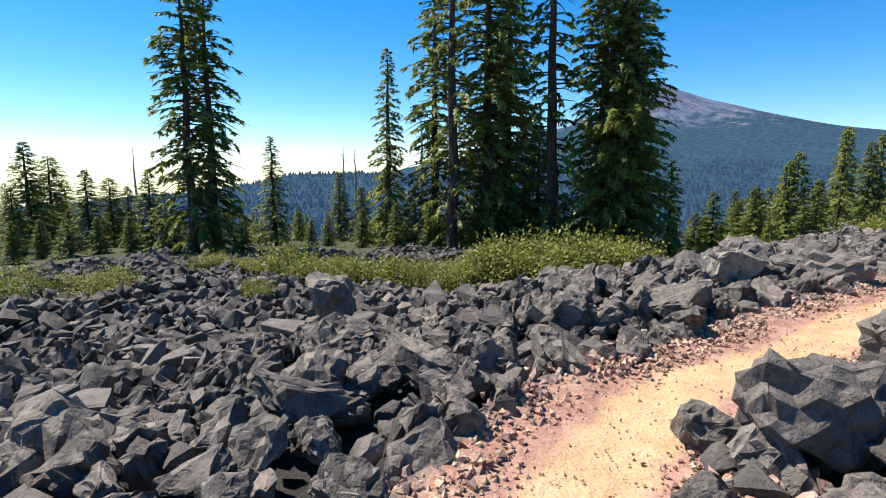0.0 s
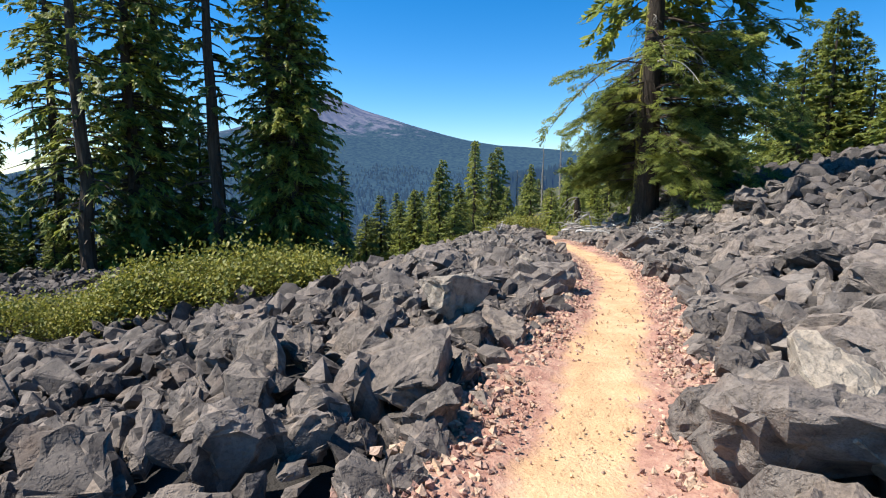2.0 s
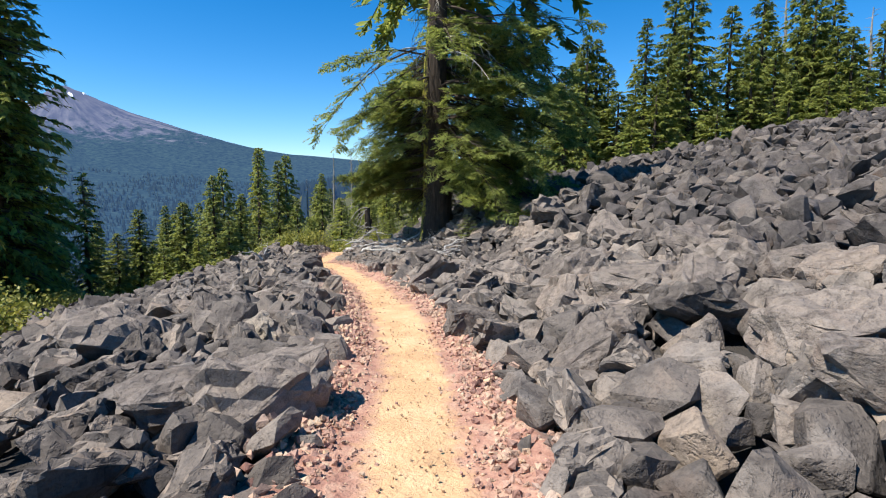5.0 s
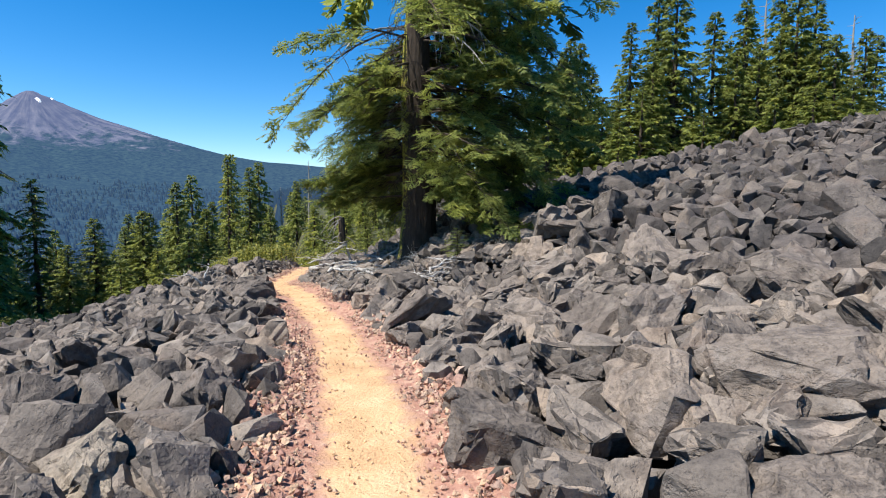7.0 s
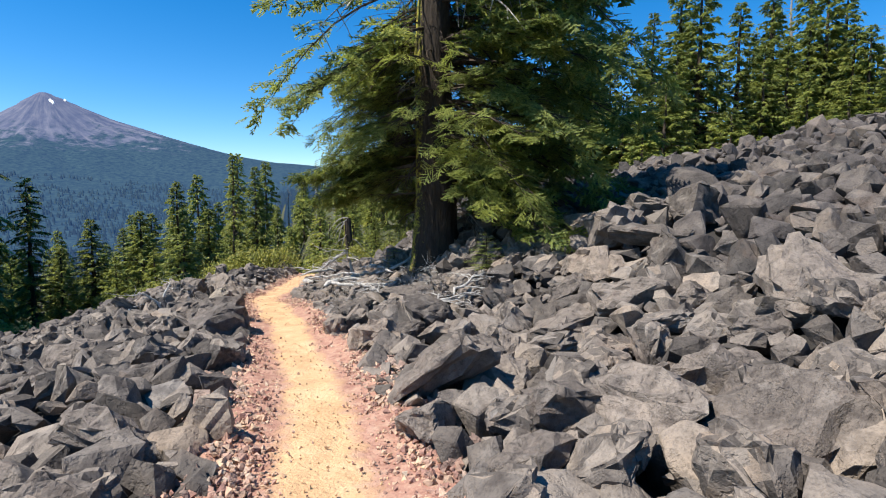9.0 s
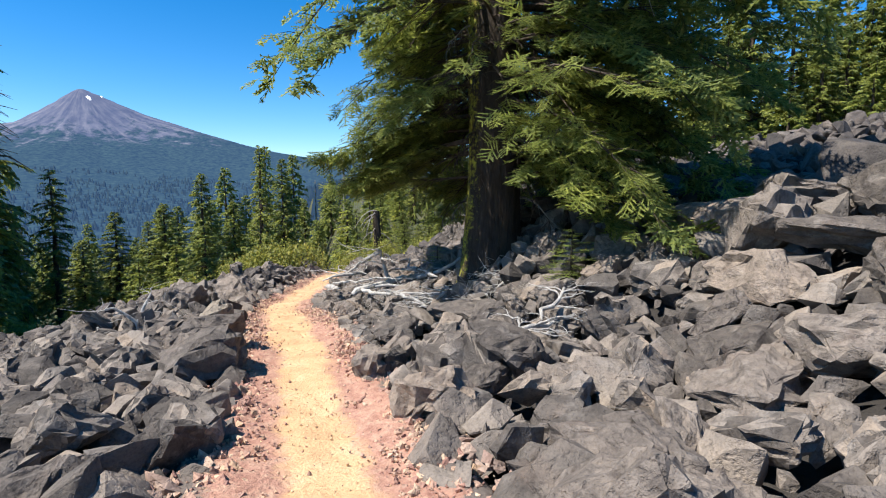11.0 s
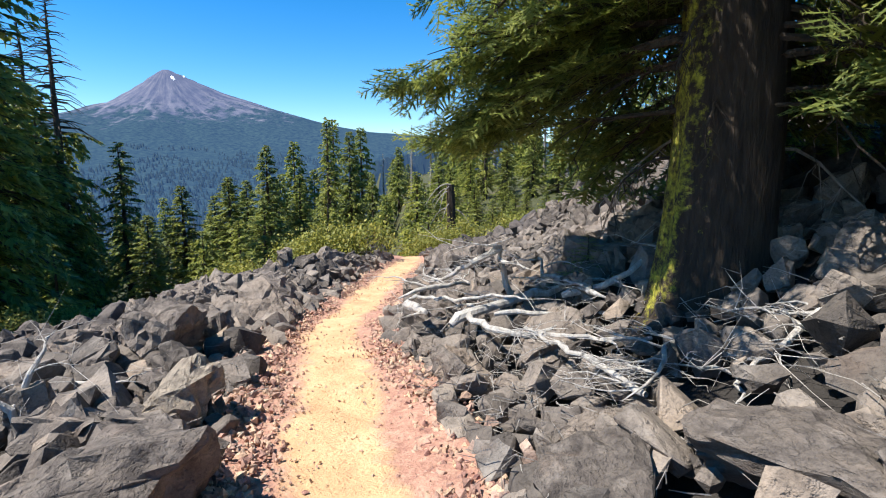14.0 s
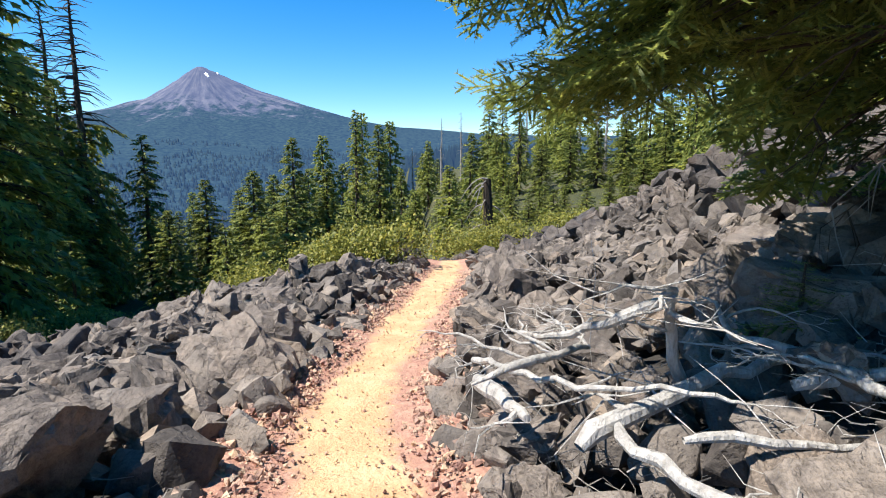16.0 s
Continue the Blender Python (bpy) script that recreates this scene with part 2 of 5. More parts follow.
def mountain_material():
    """Forested apron under a bare grey summit with gullies and two snow patches; blue emission stands in for distance
    haze.
    """
    m, nt, b = material("distant_mountain")
    tc = nt.nodes.new("ShaderNodeTexCoord")
    sep = nt.nodes.new("ShaderNodeSeparateXYZ")
    nt.links.new(tc.outputs["Object"], sep.inputs["Vector"])
    n1 = noise_tex(nt, 0.009, 8, 0.72)
    h = nt.nodes.new("ShaderNodeMath")
    h.operation = 'MULTIPLY_ADD'
    nt.links.new(n1, h.inputs[0])
    h.inputs[1].default_value = 640
    nt.links.new(sep.outputs["Z"], h.inputs[2])
    sc = nt.nodes.new("ShaderNodeMath")
    sc.operation = 'DIVIDE'
    nt.links.new(h.outputs[0], sc.inputs[0])
    sc.inputs[1].default_value = 1000
    forest = ramp(nt, noise_tex(nt, 0.05, 5, 0.7), [(0.35, (0.006, 0.016, 0.016)), (0.65, (0.032, 0.054, 0.04))])
    off = nt.nodes.new("ShaderNodeVectorMath")
    off.operation = 'SUBTRACT'
    nt.links.new(tc.outputs["Object"], off.inputs[0])
    off.inputs[1].default_value = (PEAK_XY[0], PEAK_XY[1], 605)
    so = nt.nodes.new("ShaderNodeSeparateXYZ")
    nt.links.new(off.outputs["Vector"], so.inputs["Vector"])
    ang = nt.nodes.new("ShaderNodeMath")
    ang.operation = 'ARCTAN2'
    nt.links.new(so.outputs["Y"], ang.inputs[0])
    nt.links.new(so.outputs["X"], ang.inputs[1])
    cm = nt.nodes.new("ShaderNodeCombineXYZ")
    nt.links.new(ang.outputs[0], cm.inputs["X"])
    hz = nt.nodes.new("ShaderNodeMath")
    hz.operation = 'MULTIPLY'
    nt.links.new(sep.outputs["Z"], hz.inputs[0])
    hz.inputs[1].default_value = 0.0009
    nt.links.new(hz.outputs[0], cm.inputs["Y"])
    streak = node(nt, "ShaderNodeTexNoise", Scale=11.0, Detail=5.0, Roughness=0.65)
    nt.links.new(cm.outputs["Vector"], streak.inputs["Vector"])
    # rock greys tinted blue, part of the distance haze put into the colour
    rock = ramp(nt, streak.outputs["Fac"], [(0.34, (0.062, 0.066, 0.088)), (0.5, (0.094, 0.095, 0.112)), (0.66, (0.145, 0.14, 0.15))])
    rock = blend(nt, 1.0, rock, ramp(nt, noise_tex(nt, 0.012, 6, 0.7), [(0.3, (0.7, 0.72, 0.78)), (0.7, (1.2, 1.15, 1.1))]), 'MULTIPLY')
    add2 = nt.nodes.new("ShaderNodeMath")
    add2.operation = 'MULTIPLY_ADD'
    nt.links.new(streak.outputs["Fac"], add2.inputs[0])
    add2.inputs[1].default_value = 0.42
    nt.links.new(sc.outputs[0], add2.inputs[2])
    ln = nt.nodes.new("ShaderNodeVectorMath")
    ln.operation = 'LENGTH'
    nt.links.new(off.outputs["Vector"], ln.inputs[0])
    add3 = nt.nodes.new("ShaderNodeMath")
    add3.operation = 'MULTIPLY_ADD'
    nt.links.new(ln.outputs["Value"], add3.inputs[0])
    add3.inputs[1].default_value = -0.00042
    nt.links.new(add2.outputs[0], add3.inputs[2])
    patchy = nt.nodes.new("ShaderNodeMath")
    patchy.operation = 'MULTIPLY_ADD'
    nt.links.new(noise_tex(nt, 0.016, 9, 0.7), patchy.inputs[0])
    patchy.inputs[1].default_value = 1.3
    nt.links.new(add3.outputs[0], patchy.inputs[2])
    fade = nt.nodes.new("ShaderNodeMath")
    fade.operation = 'MULTIPLY'
    nt.links.new(patchy.outputs[0], fade.inputs[0])
    fade.inputs[1].default_value = 0.5
    col = blend(nt, ramp(nt, fade.outputs[0], [(0.57, (0, 0, 0)), (0.68, (1, 1, 1))]), forest, rock)
    nt.links.new(col, b.inputs["Base Color"])
    b.inputs["Roughness"].default_value = 0.95
    b.inputs["Specular IOR Level"].default_value = 0.0
    # the mountain is no light source: this blue glow imitates aerial haze
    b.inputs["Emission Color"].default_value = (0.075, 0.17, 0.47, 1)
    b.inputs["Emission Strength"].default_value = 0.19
    return m


def snow_material():
    m, nt, b = material("old_snow")
    col = ramp(nt, noise_tex(nt, 0.1, 3, 0.5), [(0.3, (0.7, 0.72, 0.75)), (0.7, (0.85, 0.86, 0.88))])
    nt.links.new(col, b.inputs["Base Color"])
    return m


MAT_FAR = far_forest_material()
MAT_MOUNTAIN = mountain_material()
MAT_SNOW = snow_material()

# ---- mesh helpers ----


def mesh_of(name, verts, faces, mat, smooth=False, crease=0):
    """A mesh from an array of points and an array of triangles or quads."""
    verts, faces = np.asarray(verts, np.float32), np.asarray(faces, np.int32)
    me = bpy.data.meshes.new(name)
    n, k = faces.shape
    me.vertices.add(len(verts))
    me.vertices.foreach_set("co", verts.ravel())
    me.loops.add(n * k)
    me.loops.foreach_set("vertex_index", faces.ravel())
    me.polygons.add(n)
    me.polygons.foreach_set("loop_start", np.arange(0, n * k, k, dtype=np.int32))
    me.polygons.foreach_set("loop_total", np.full(n, k, np.int32))
    me.polygons.foreach_set("use_smooth", np.full(n, smooth))
    me.materials.append(mat)
    me.update(calc_edges=True)
    if crease:
        me.set_sharp_from_angle(angle=radians(crease))
    me.validate()
    return me


def arrays_of(bm):
    bmesh.ops.triangulate(bm, faces=bm.faces[:])
    bm.verts.index_update()
    v = np.array([p.co[:] for p in bm.verts])
    f = np.array([[p.index for p in g.verts] for g in bm.faces])
    bm.free()
    return v, f


def joined(pieces):
    vs, fs, o = [], [], 0
    for v, f in pieces:
        vs.append(v)
        fs.append(np.asarray(f) + o)
        o += len(v)
    return np.concatenate(vs), np.concatenate(fs)


def scattered(kinds, pick, mats, places):
    """Copies of small meshes joined into arrays: kind, 3x3 matrix and place of each."""
    out = []
    for k, (v, f) in enumerate(kinds):
        idx = np.nonzero(pick == k)[0]
        if not len(idx):
            continue
        vv = np.einsum('nij,vj->nvi', mats[idx], v) + places[idx][:, None, :]
        ff = f[None] + (np.arange(len(idx)) * len(v))[:, None, None]
        out.append((vv.reshape(-1, 3), ff.reshape(-1, f.shape[1])))
    return joined(out)


def turns(rng, n, tip=math.pi):
    """Random rotation matrices, tipped from upright by up to tip."""
    a, b, c = rng.uniform(0, 2 * math.pi, n), rng.uniform(-tip, tip, n), rng.uniform(-tip, tip, n)
    z, o = np.zeros(n), np.ones(n)
    rz = np.array([[np.cos(a), -np.sin(a), z], [np.sin(a), np.cos(a), z], [z, z, o]])
    rx = np.array([[o, z, z], [z, np.cos(b), -np.sin(b)], [z, np.sin(b), np.cos(b)]])
    ry = np.array([[np.cos(c), z, np.sin(c)], [z, o, z], [-np.sin(c), z, np.cos(c)]])
    m = np.einsum('ijn,jkn,kln->nil', rx, ry, rz)
    return m


def tube(points, radii, sides=6):
    """A tapered round limb along points."""
    p = np.asarray(points, float)
    r = np.asarray(radii, float)
    d = np.gradient(p, axis=0)
    d /= np.linalg.norm(d, axis=1)[:, None] + 1e-9
    ref = np.where(np.abs(d[:, 2:3]) > 0.9, np.array([[1.0, 0, 0]]), np.array([[0, 0, 1.0]]))
    a = np.cross(d, ref)
    a /= np.linalg.norm(a, axis=1)[:, None] + 1e-9
    b = np.cross(d, a)
    t = np.linspace(0, 2 * math.pi, sides, endpoint=False)
    ring = p[:, None] + r[:, None, None] * (np.cos(t)[None, :, None] * a[:, None] + np.sin(t)[None, :, None] * b[:, None])
    v = np.concatenate([ring.reshape(-1, 3), p[-1:]])
    f = []
    for i in range(len(p) - 1):
        for j in range(sides):
            q = [i * sides + j, i * sides + (j + 1) % sides, (i + 1) * sides + (j + 1) % sides, (i + 1) * sides + j]
            f += [[q[0], q[1], q[2]], [q[0], q[2], q[3]]]
    last = (len(p) - 1) * sides
    f += [[last + j, last + (j + 1) % sides, len(v) - 1] for j in range(sides)]
    return v, np.array(f)


def part(name, me, parent, label=""):
    ob = new(name, me)
    ob.parent = parent
    if label:
        ob["label"] = label
    return ob


def hash_noise(x, y, seed=0):
    """Smooth value noise over arrays, -1 to 1."""
    xi, yi = np.floor(x), np.floor(y)
    xf, yf = x - xi, y - yi

    def h(i, j):
        n = np.sin(i * 127.1 + j * 311.7 + seed * 74.7) * 43758.5453
        return 2 * (n - np.floor(n)) - 1
    u, w = xf * xf * (3 - 2 * xf), yf * yf * (3 - 2 * yf)
    return (h(xi, yi) * (1 - u) + h(xi + 1, yi) * u) * (1 - w) + (h(xi, yi + 1) * (1 - u) + h(xi + 1, yi + 1) * u) * w


# ---- the lie of the land ----
TRAIL = [(-0.6, -14, 0.1), (-0.2, -6, 0.05), (0.05, 0, 0.0), (0.5, 2.0, -0.03), (1.25, 3.3, -0.06), (2.7, 4.4, -0.08), (5.1, 6.15, -0.09), (7.1, 7.7, -0.15), (9.3, 9.85, -0.3),
         (10.8, 11.5, -0.45), (12.3, 13.5, -0.58), (14.0, 15.9, -0.76), (15.84, 18.66, -1.05), (18.05, 20.85, -1.35), (21.3, 23.6, -1.6), (25.8, 28.2, -2.4), (30, 34, -4.0), (38, 44, -6.5)]


def smooth_line(pts, step):
    p = np.array(pts, float)
    out = []
    for i in range(len(p) - 1):
        a, b, c, d = p[max(i - 1, 0)], p[i], p[i + 1], p[min(i + 2, len(p) - 1)]
        n = max(2, int(np.linalg.norm(c - b) / step))
        t = (np.arange(n) / n)[:, None]
        out.append(0.5 * (2 * b + (c - a) * t + (2 * a - 5 * b + 4 * c - d) * t ** 2 + (3 * b - a - 3 * c + d) * t ** 3))
    out.append(p[-1:])
    return np.concatenate(out)


LINE = smooth_line(TRAIL, 0.15)
SEG = np.diff(LINE[:, :2], axis=0)
ALONG = np.concatenate([[0], np.cumsum(np.linalg.norm(SEG, axis=1))])
ALONG -= ALONG[np.argmin(np.linalg.norm(LINE[:, :2], axis=1))]
DIRS = np.gradient(LINE[:, :2], axis=0)
DIRS /= np.linalg.norm(DIRS, axis=1)[:, None]


def trail_coords(x, y):
    """Distance along the trail, signed distance from it (right is plus) and the trail's height."""
    x, y = np.ravel(x), np.ravel(y)
    s, v, z = np.empty(len(x)), np.empty(len(x)), np.empty(len(x))
    for i in range(0, len(x), 4000):
        px, py = x[i:i + 4000], y[i:i + 4000]
        dx, dy = px[:, None] - LINE[None, :, 0], py[:, None] - LINE[None, :, 1]
        k = np.argmin(dx * dx + dy * dy, axis=1)
        q = np.arange(len(k))
        ex, ey = dx[q, k], dy[q, k]
        tx, ty = DIRS[k, 0], DIRS[k, 1]
        s[i:i + 4000] = ALONG[k] + ex * tx + ey * ty
        v[i:i + 4000] = ex * ty - ey * tx
        z[i:i + 4000] = LINE[k, 2]
    return s, v, z


def smoothstep(a, b, x):
    t = np.clip((x - a) / (b - a), 0, 1)
    return t * t * (3 - 2 * t)


def land(x, y, rough=True):
    """Height of the ground."""
    shape = np.shape(x)
    s, v, z = trail_coords(x, y)
    end = ALONG[-1]
    z = z + np.where(s > end, np.interp(s - end, [0, 70, 230, 700, 1800], [0, -9, -32, -65, -75]), 0)
    left = np.interp(-v, [0.7, 2, 4, 6, 9, 16, 22, 30, 50, 110, 300, 700, 1800], [0, 0.02, -0.5, -1.1, -2.2, -2.95, -3.2, -3.6, -4.6, -11, -42, -85, -165])
    lft = np.maximum(z + left, -175)
    plane = 0.2 * np.minimum(v, 32) - 0.35 - np.minimum(0.3 * np.maximum(s - 33.5, 0), 7)
    near = z + 0.1 * np.maximum(v - 0.6, 0)
    w = smoothstep(1.8, 6, v)
    rgt = near * (1 - w) + plane * w
    out = np.where(v < 0, lft, rgt)
    if rough:
        x, y = np.ravel(x), np.ravel(y)
        out = out + smoothstep(0.9, 3, np.abs(v)) * (0.26 * hash_noise(x / 2.3, y / 2.3, 3) + 0.14 * hash_noise(x / 0.9, y / 0.9, 5))
    return out.reshape(shape)


# ---- ground ----


def build_ground():
    rad = np.concatenate([[0.0], np.geomspace(0.6, 2600, 125)])
    ang = np.linspace(0, 2 * math.pi, 320, endpoint=False)
    r, a = np.meshgrid(rad, ang, indexing='ij')
    x, y = 12 + r * np.cos(a), 12 + r * np.sin(a)
    z = land(x, y)
    s, v, _ = trail_coords(x, y)
    z = z - np.where(np.abs(v) < 1.1, 0.10, 0.14 * (v > -29) * (np.hypot(x - 12, y - 12).ravel() < 50)).reshape(z.shape)
    n, k = len(rad), len(ang)
    i, j = np.meshgrid(np.arange(n - 1), np.arange(k), indexing='ij')
    f = np.stack([i * k + j, (i + 1) * k + j, (i + 1) * k + (j + 1) % k, i * k + (j + 1) % k], -1).reshape(-1, 4)
    me = mesh_of("ground", np.stack([x, y, z], -1).reshape(-1, 3), f, MAT_GROUND, True)
    me.materials.append(MAT_FLOOR)
    cx, cy = x.reshape(-1)[f].mean(1), y.reshape(-1)[f].mean(1)
    s, v, _ = trail_coords(cx, cy)
    forest = (v < -29) | (s > 44) | (v > 45) | (np.hypot(cx - 12, cy - 12) > 60)
    me.polygons.foreach_set("material_index", forest.astype(np.int32))
    tagged(new("ground", me), "cinder ground darkened for the shade between rocks, under the lava field and forest", "ground", kind="structure")


def build_trail():
    """The dirt tread with its red gravel margins."""
    q = np.nonzero((ALONG > -12) & (ALONG < ALONG[-1] - 1))[0]
    al = np.arange(ALONG[q[0]], ALONG[q[-1]], 0.075)
    cx, cy, cz = (np.interp(al, ALONG, LINE[:, c]) for c in range(3))
    dx, dy = np.interp(al, ALONG, DIRS[:, 0]), np.interp(al, ALONG, DIRS[:, 1])
    off = np.linspace(-1.15, 1.15, 34)
    x = cx[:, None] + dy[:, None] * off
    y = cy[:, None] - dx[:, None] * off
    wob = 0.10 * hash_noise(al / 1.1, al * 0 + 3.3, 7)[:, None]
    wid = 1 + 0.16 * hash_noise(al / 1.9, al * 0 + 9.1, 8)[:, None]
    ac = np.abs(off[None] + wob) / wid
    z = cz[:, None] + 0.05 * smoothstep(0.25, 0.8, ac) - 0.30 * smoothstep(0.8, 1.15, np.abs(off))[None]
    z = z + 0.014 * hash_noise(x * 7, y * 7, 1) + 0.02 * hash_noise(x * 2, y * 2, 2) + 0.02 * smoothstep(0.3, 0.5, ac) * hash_noise(x * 14, y * 14, 4)
    n, k = x.shape
    i, j = np.meshgrid(np.arange(n - 1), np.arange(k - 1), indexing='ij')
    f = np.stack([i * k + j, i * k + j + 1, (i + 1) * k + j + 1, (i + 1) * k + j], -1).reshape(-1, 4)
    me = mesh_of("trail", np.stack([x, y, z], -1).reshape(-1, 3), f, MAT_TRAIL, True)
    at = me.attributes.new("across", 'FLOAT', 'POINT')
    at.data.foreach_set("value", ac.ravel().astype(np.float32))
    tagged(new("trail", me), "worn orange dirt footpath with red gravel margins", "trail", kind="structure")


build_ground()
build_trail()

# ---- distance: mountain, far woods ----
PEAK = PEAK_XY


def far_height(x, y):
    x, y = np.asarray(x, float), np.asarray(y, float)
    r = np.hypot(x - PEAK[0], y - PEAK[1])
    a = np.arctan2(y - PEAK[1], x - PEAK[0])
    gully = hash_noise(a * 7, r / 900, 11) * 0.55 + hash_noise(a * 19, r / 500, 12) * 0.45
    side = np.interp(r, [0, 30, 190, 340, 540, 900, 1300, 1900, 2600, 6000], [605, 596, 518, 457, 394, 288, 212, 166, 155, 120])
    low = np.interp(r, [0, 30, 190, 340, 540, 900, 1300, 1900, 2500, 3000, 6000], [605, 596, 470, 365, 275, 180, 85, -40, -118, -140, -140])
    east = smoothstep(-0.5, 0.35, np.cos(a + 0.35))
    z = low + (side - low) * east * smoothstep(0.35, 0.95, np.abs(np.sin(a + 1.9)))
    west = smoothstep(0.4, 1.0, np.cos(a - 2.8))
    z = z + west * np.maximum(0, np.interp(r, [0, 190, 340, 540, 900, 1500, 2100], [605, 470, 370, 290, 190, -20, -140]) - z)
    z = z + gully * np.interp(r, [0, 60, 300, 700, 1500], [0, 7, 24, 18, 8])
    z = np.maximum(z, -140 + 320 * np.exp(-(((x - 3000) / 1000) ** 2 + ((y - 2500) / 450) ** 2)))
    z = np.maximum(z, -140 + 138 * np.exp(-(((x + 400) / 760) ** 2 + ((y - 2600) / 450) ** 2)))
    return z + 12 * hash_noise(x / 230, y / 230, 13)


def build_mountain():
    gx = np.linspace(-1600, 4200, 210)
    gy = np.linspace(900, 4300, 150)
    x, y = np.meshgrid(gx, gy, indexing='ij')
    z = far_height(x, y)
    n, k = x.shape
    i, j = np.meshgrid(np.arange(n - 1), np.arange(k - 1), indexing='ij')
    f = np.stack([i * k + j, (i + 1) * k + j, (i + 1) * k + j + 1, i * k + j + 1], -1).reshape(-1, 4)
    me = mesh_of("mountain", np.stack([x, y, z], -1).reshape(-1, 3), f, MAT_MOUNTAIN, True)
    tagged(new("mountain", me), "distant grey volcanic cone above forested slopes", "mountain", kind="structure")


build_mountain()


def snow_patch(x, y, rx, ry, seed):
    """A thin bank of old snow lying on the summit slope."""
    rng = np.random.default_rng(seed)
    t = np.linspace(0, 2 * math.pi, 14, endpoint=False)
    k = rng.uniform(0.6, 1.2, 14)
    px = np.concatenate([[x], x + rx * k * np.cos(t), x + 0.55 * rx * k * np.cos(t)])
    py = np.concatenate([[y], y + ry * k * np.sin(t), y + 0.55 * ry * k * np.sin(t)])
    pz = far_height(px, py) + np.concatenate([[7], np.full(14, 1.0), np.full(14, 6.0)])
    f = [[0, 15 + i, 15 + (i + 1) % 14] for i in range(14)]
    for i in range(14):
        f += [[1 + i, 1 + (i + 1) % 14, 15 + (i + 1) % 14], [1 + i, 15 + (i + 1) % 14, 15 + i]]
    tagged(new("snow_patch", mesh_of("snow_patch", np.stack([px, py, pz], -1), f, MAT_SNOW)), "small white snow patch near the mountain summit", "snow", "snow patches on the summit")


snow_patch(PEAK[0] + 2, PEAK[1] - 105, 14, 24, 1)
snow_patch(PEAK[0] + 84, PEAK[1] - 80, 12, 11, 2)


def build_far_woods():
    rng = np.random.default_rng(5)
    n = 52000
    d = 230 * (2700 / 230) ** rng.random(n)
    yaw = np.radians(rng.uniform(-75, 50, n))
    x, y = 12 - d * np.sin(yaw), 12 + d * np.cos(yaw)
    z = np.where(y > 900, np.maximum(far_height(x, y), land(x, y, False)), land(x, y, False))
    keep = (z + 120 * hash_noise(x / 160, y / 160, 23) + 50 * hash_noise(x / 60, y / 60, 24) < 60) & ((y > 900) | (trail_coords(x, y)[1] < 60))
    x, y, z, d = x[keep], y[keep], z[keep], d[keep]
    n = len(x)
    t = np.linspace(0, 2 * math.pi, 4, endpoint=False)
    cone = np.concatenate([np.stack([np.cos(t), np.sin(t), 0 * t], -1), [[0, 0, 1.0]]])
    f = np.array([[i, (i + 1) % 4, 4] for i in range(4)])
    h = rng.uniform(7, 15, n) * np.interp(d, [170, 800, 2600], [0.8, 1.1, 1.4])
    w = h * rng.uniform(0.14, 0.22, n) * np.interp(d, [170, 2600], [1, 1.6])
    m = np.zeros((n, 3, 3))
    m[:, 0, 0], m[:, 1, 1], m[:, 2, 2] = w, w, h
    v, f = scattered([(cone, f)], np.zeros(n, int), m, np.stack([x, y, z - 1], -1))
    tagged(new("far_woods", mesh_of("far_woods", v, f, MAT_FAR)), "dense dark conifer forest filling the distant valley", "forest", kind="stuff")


build_far_woods()

# ---- conifers ----


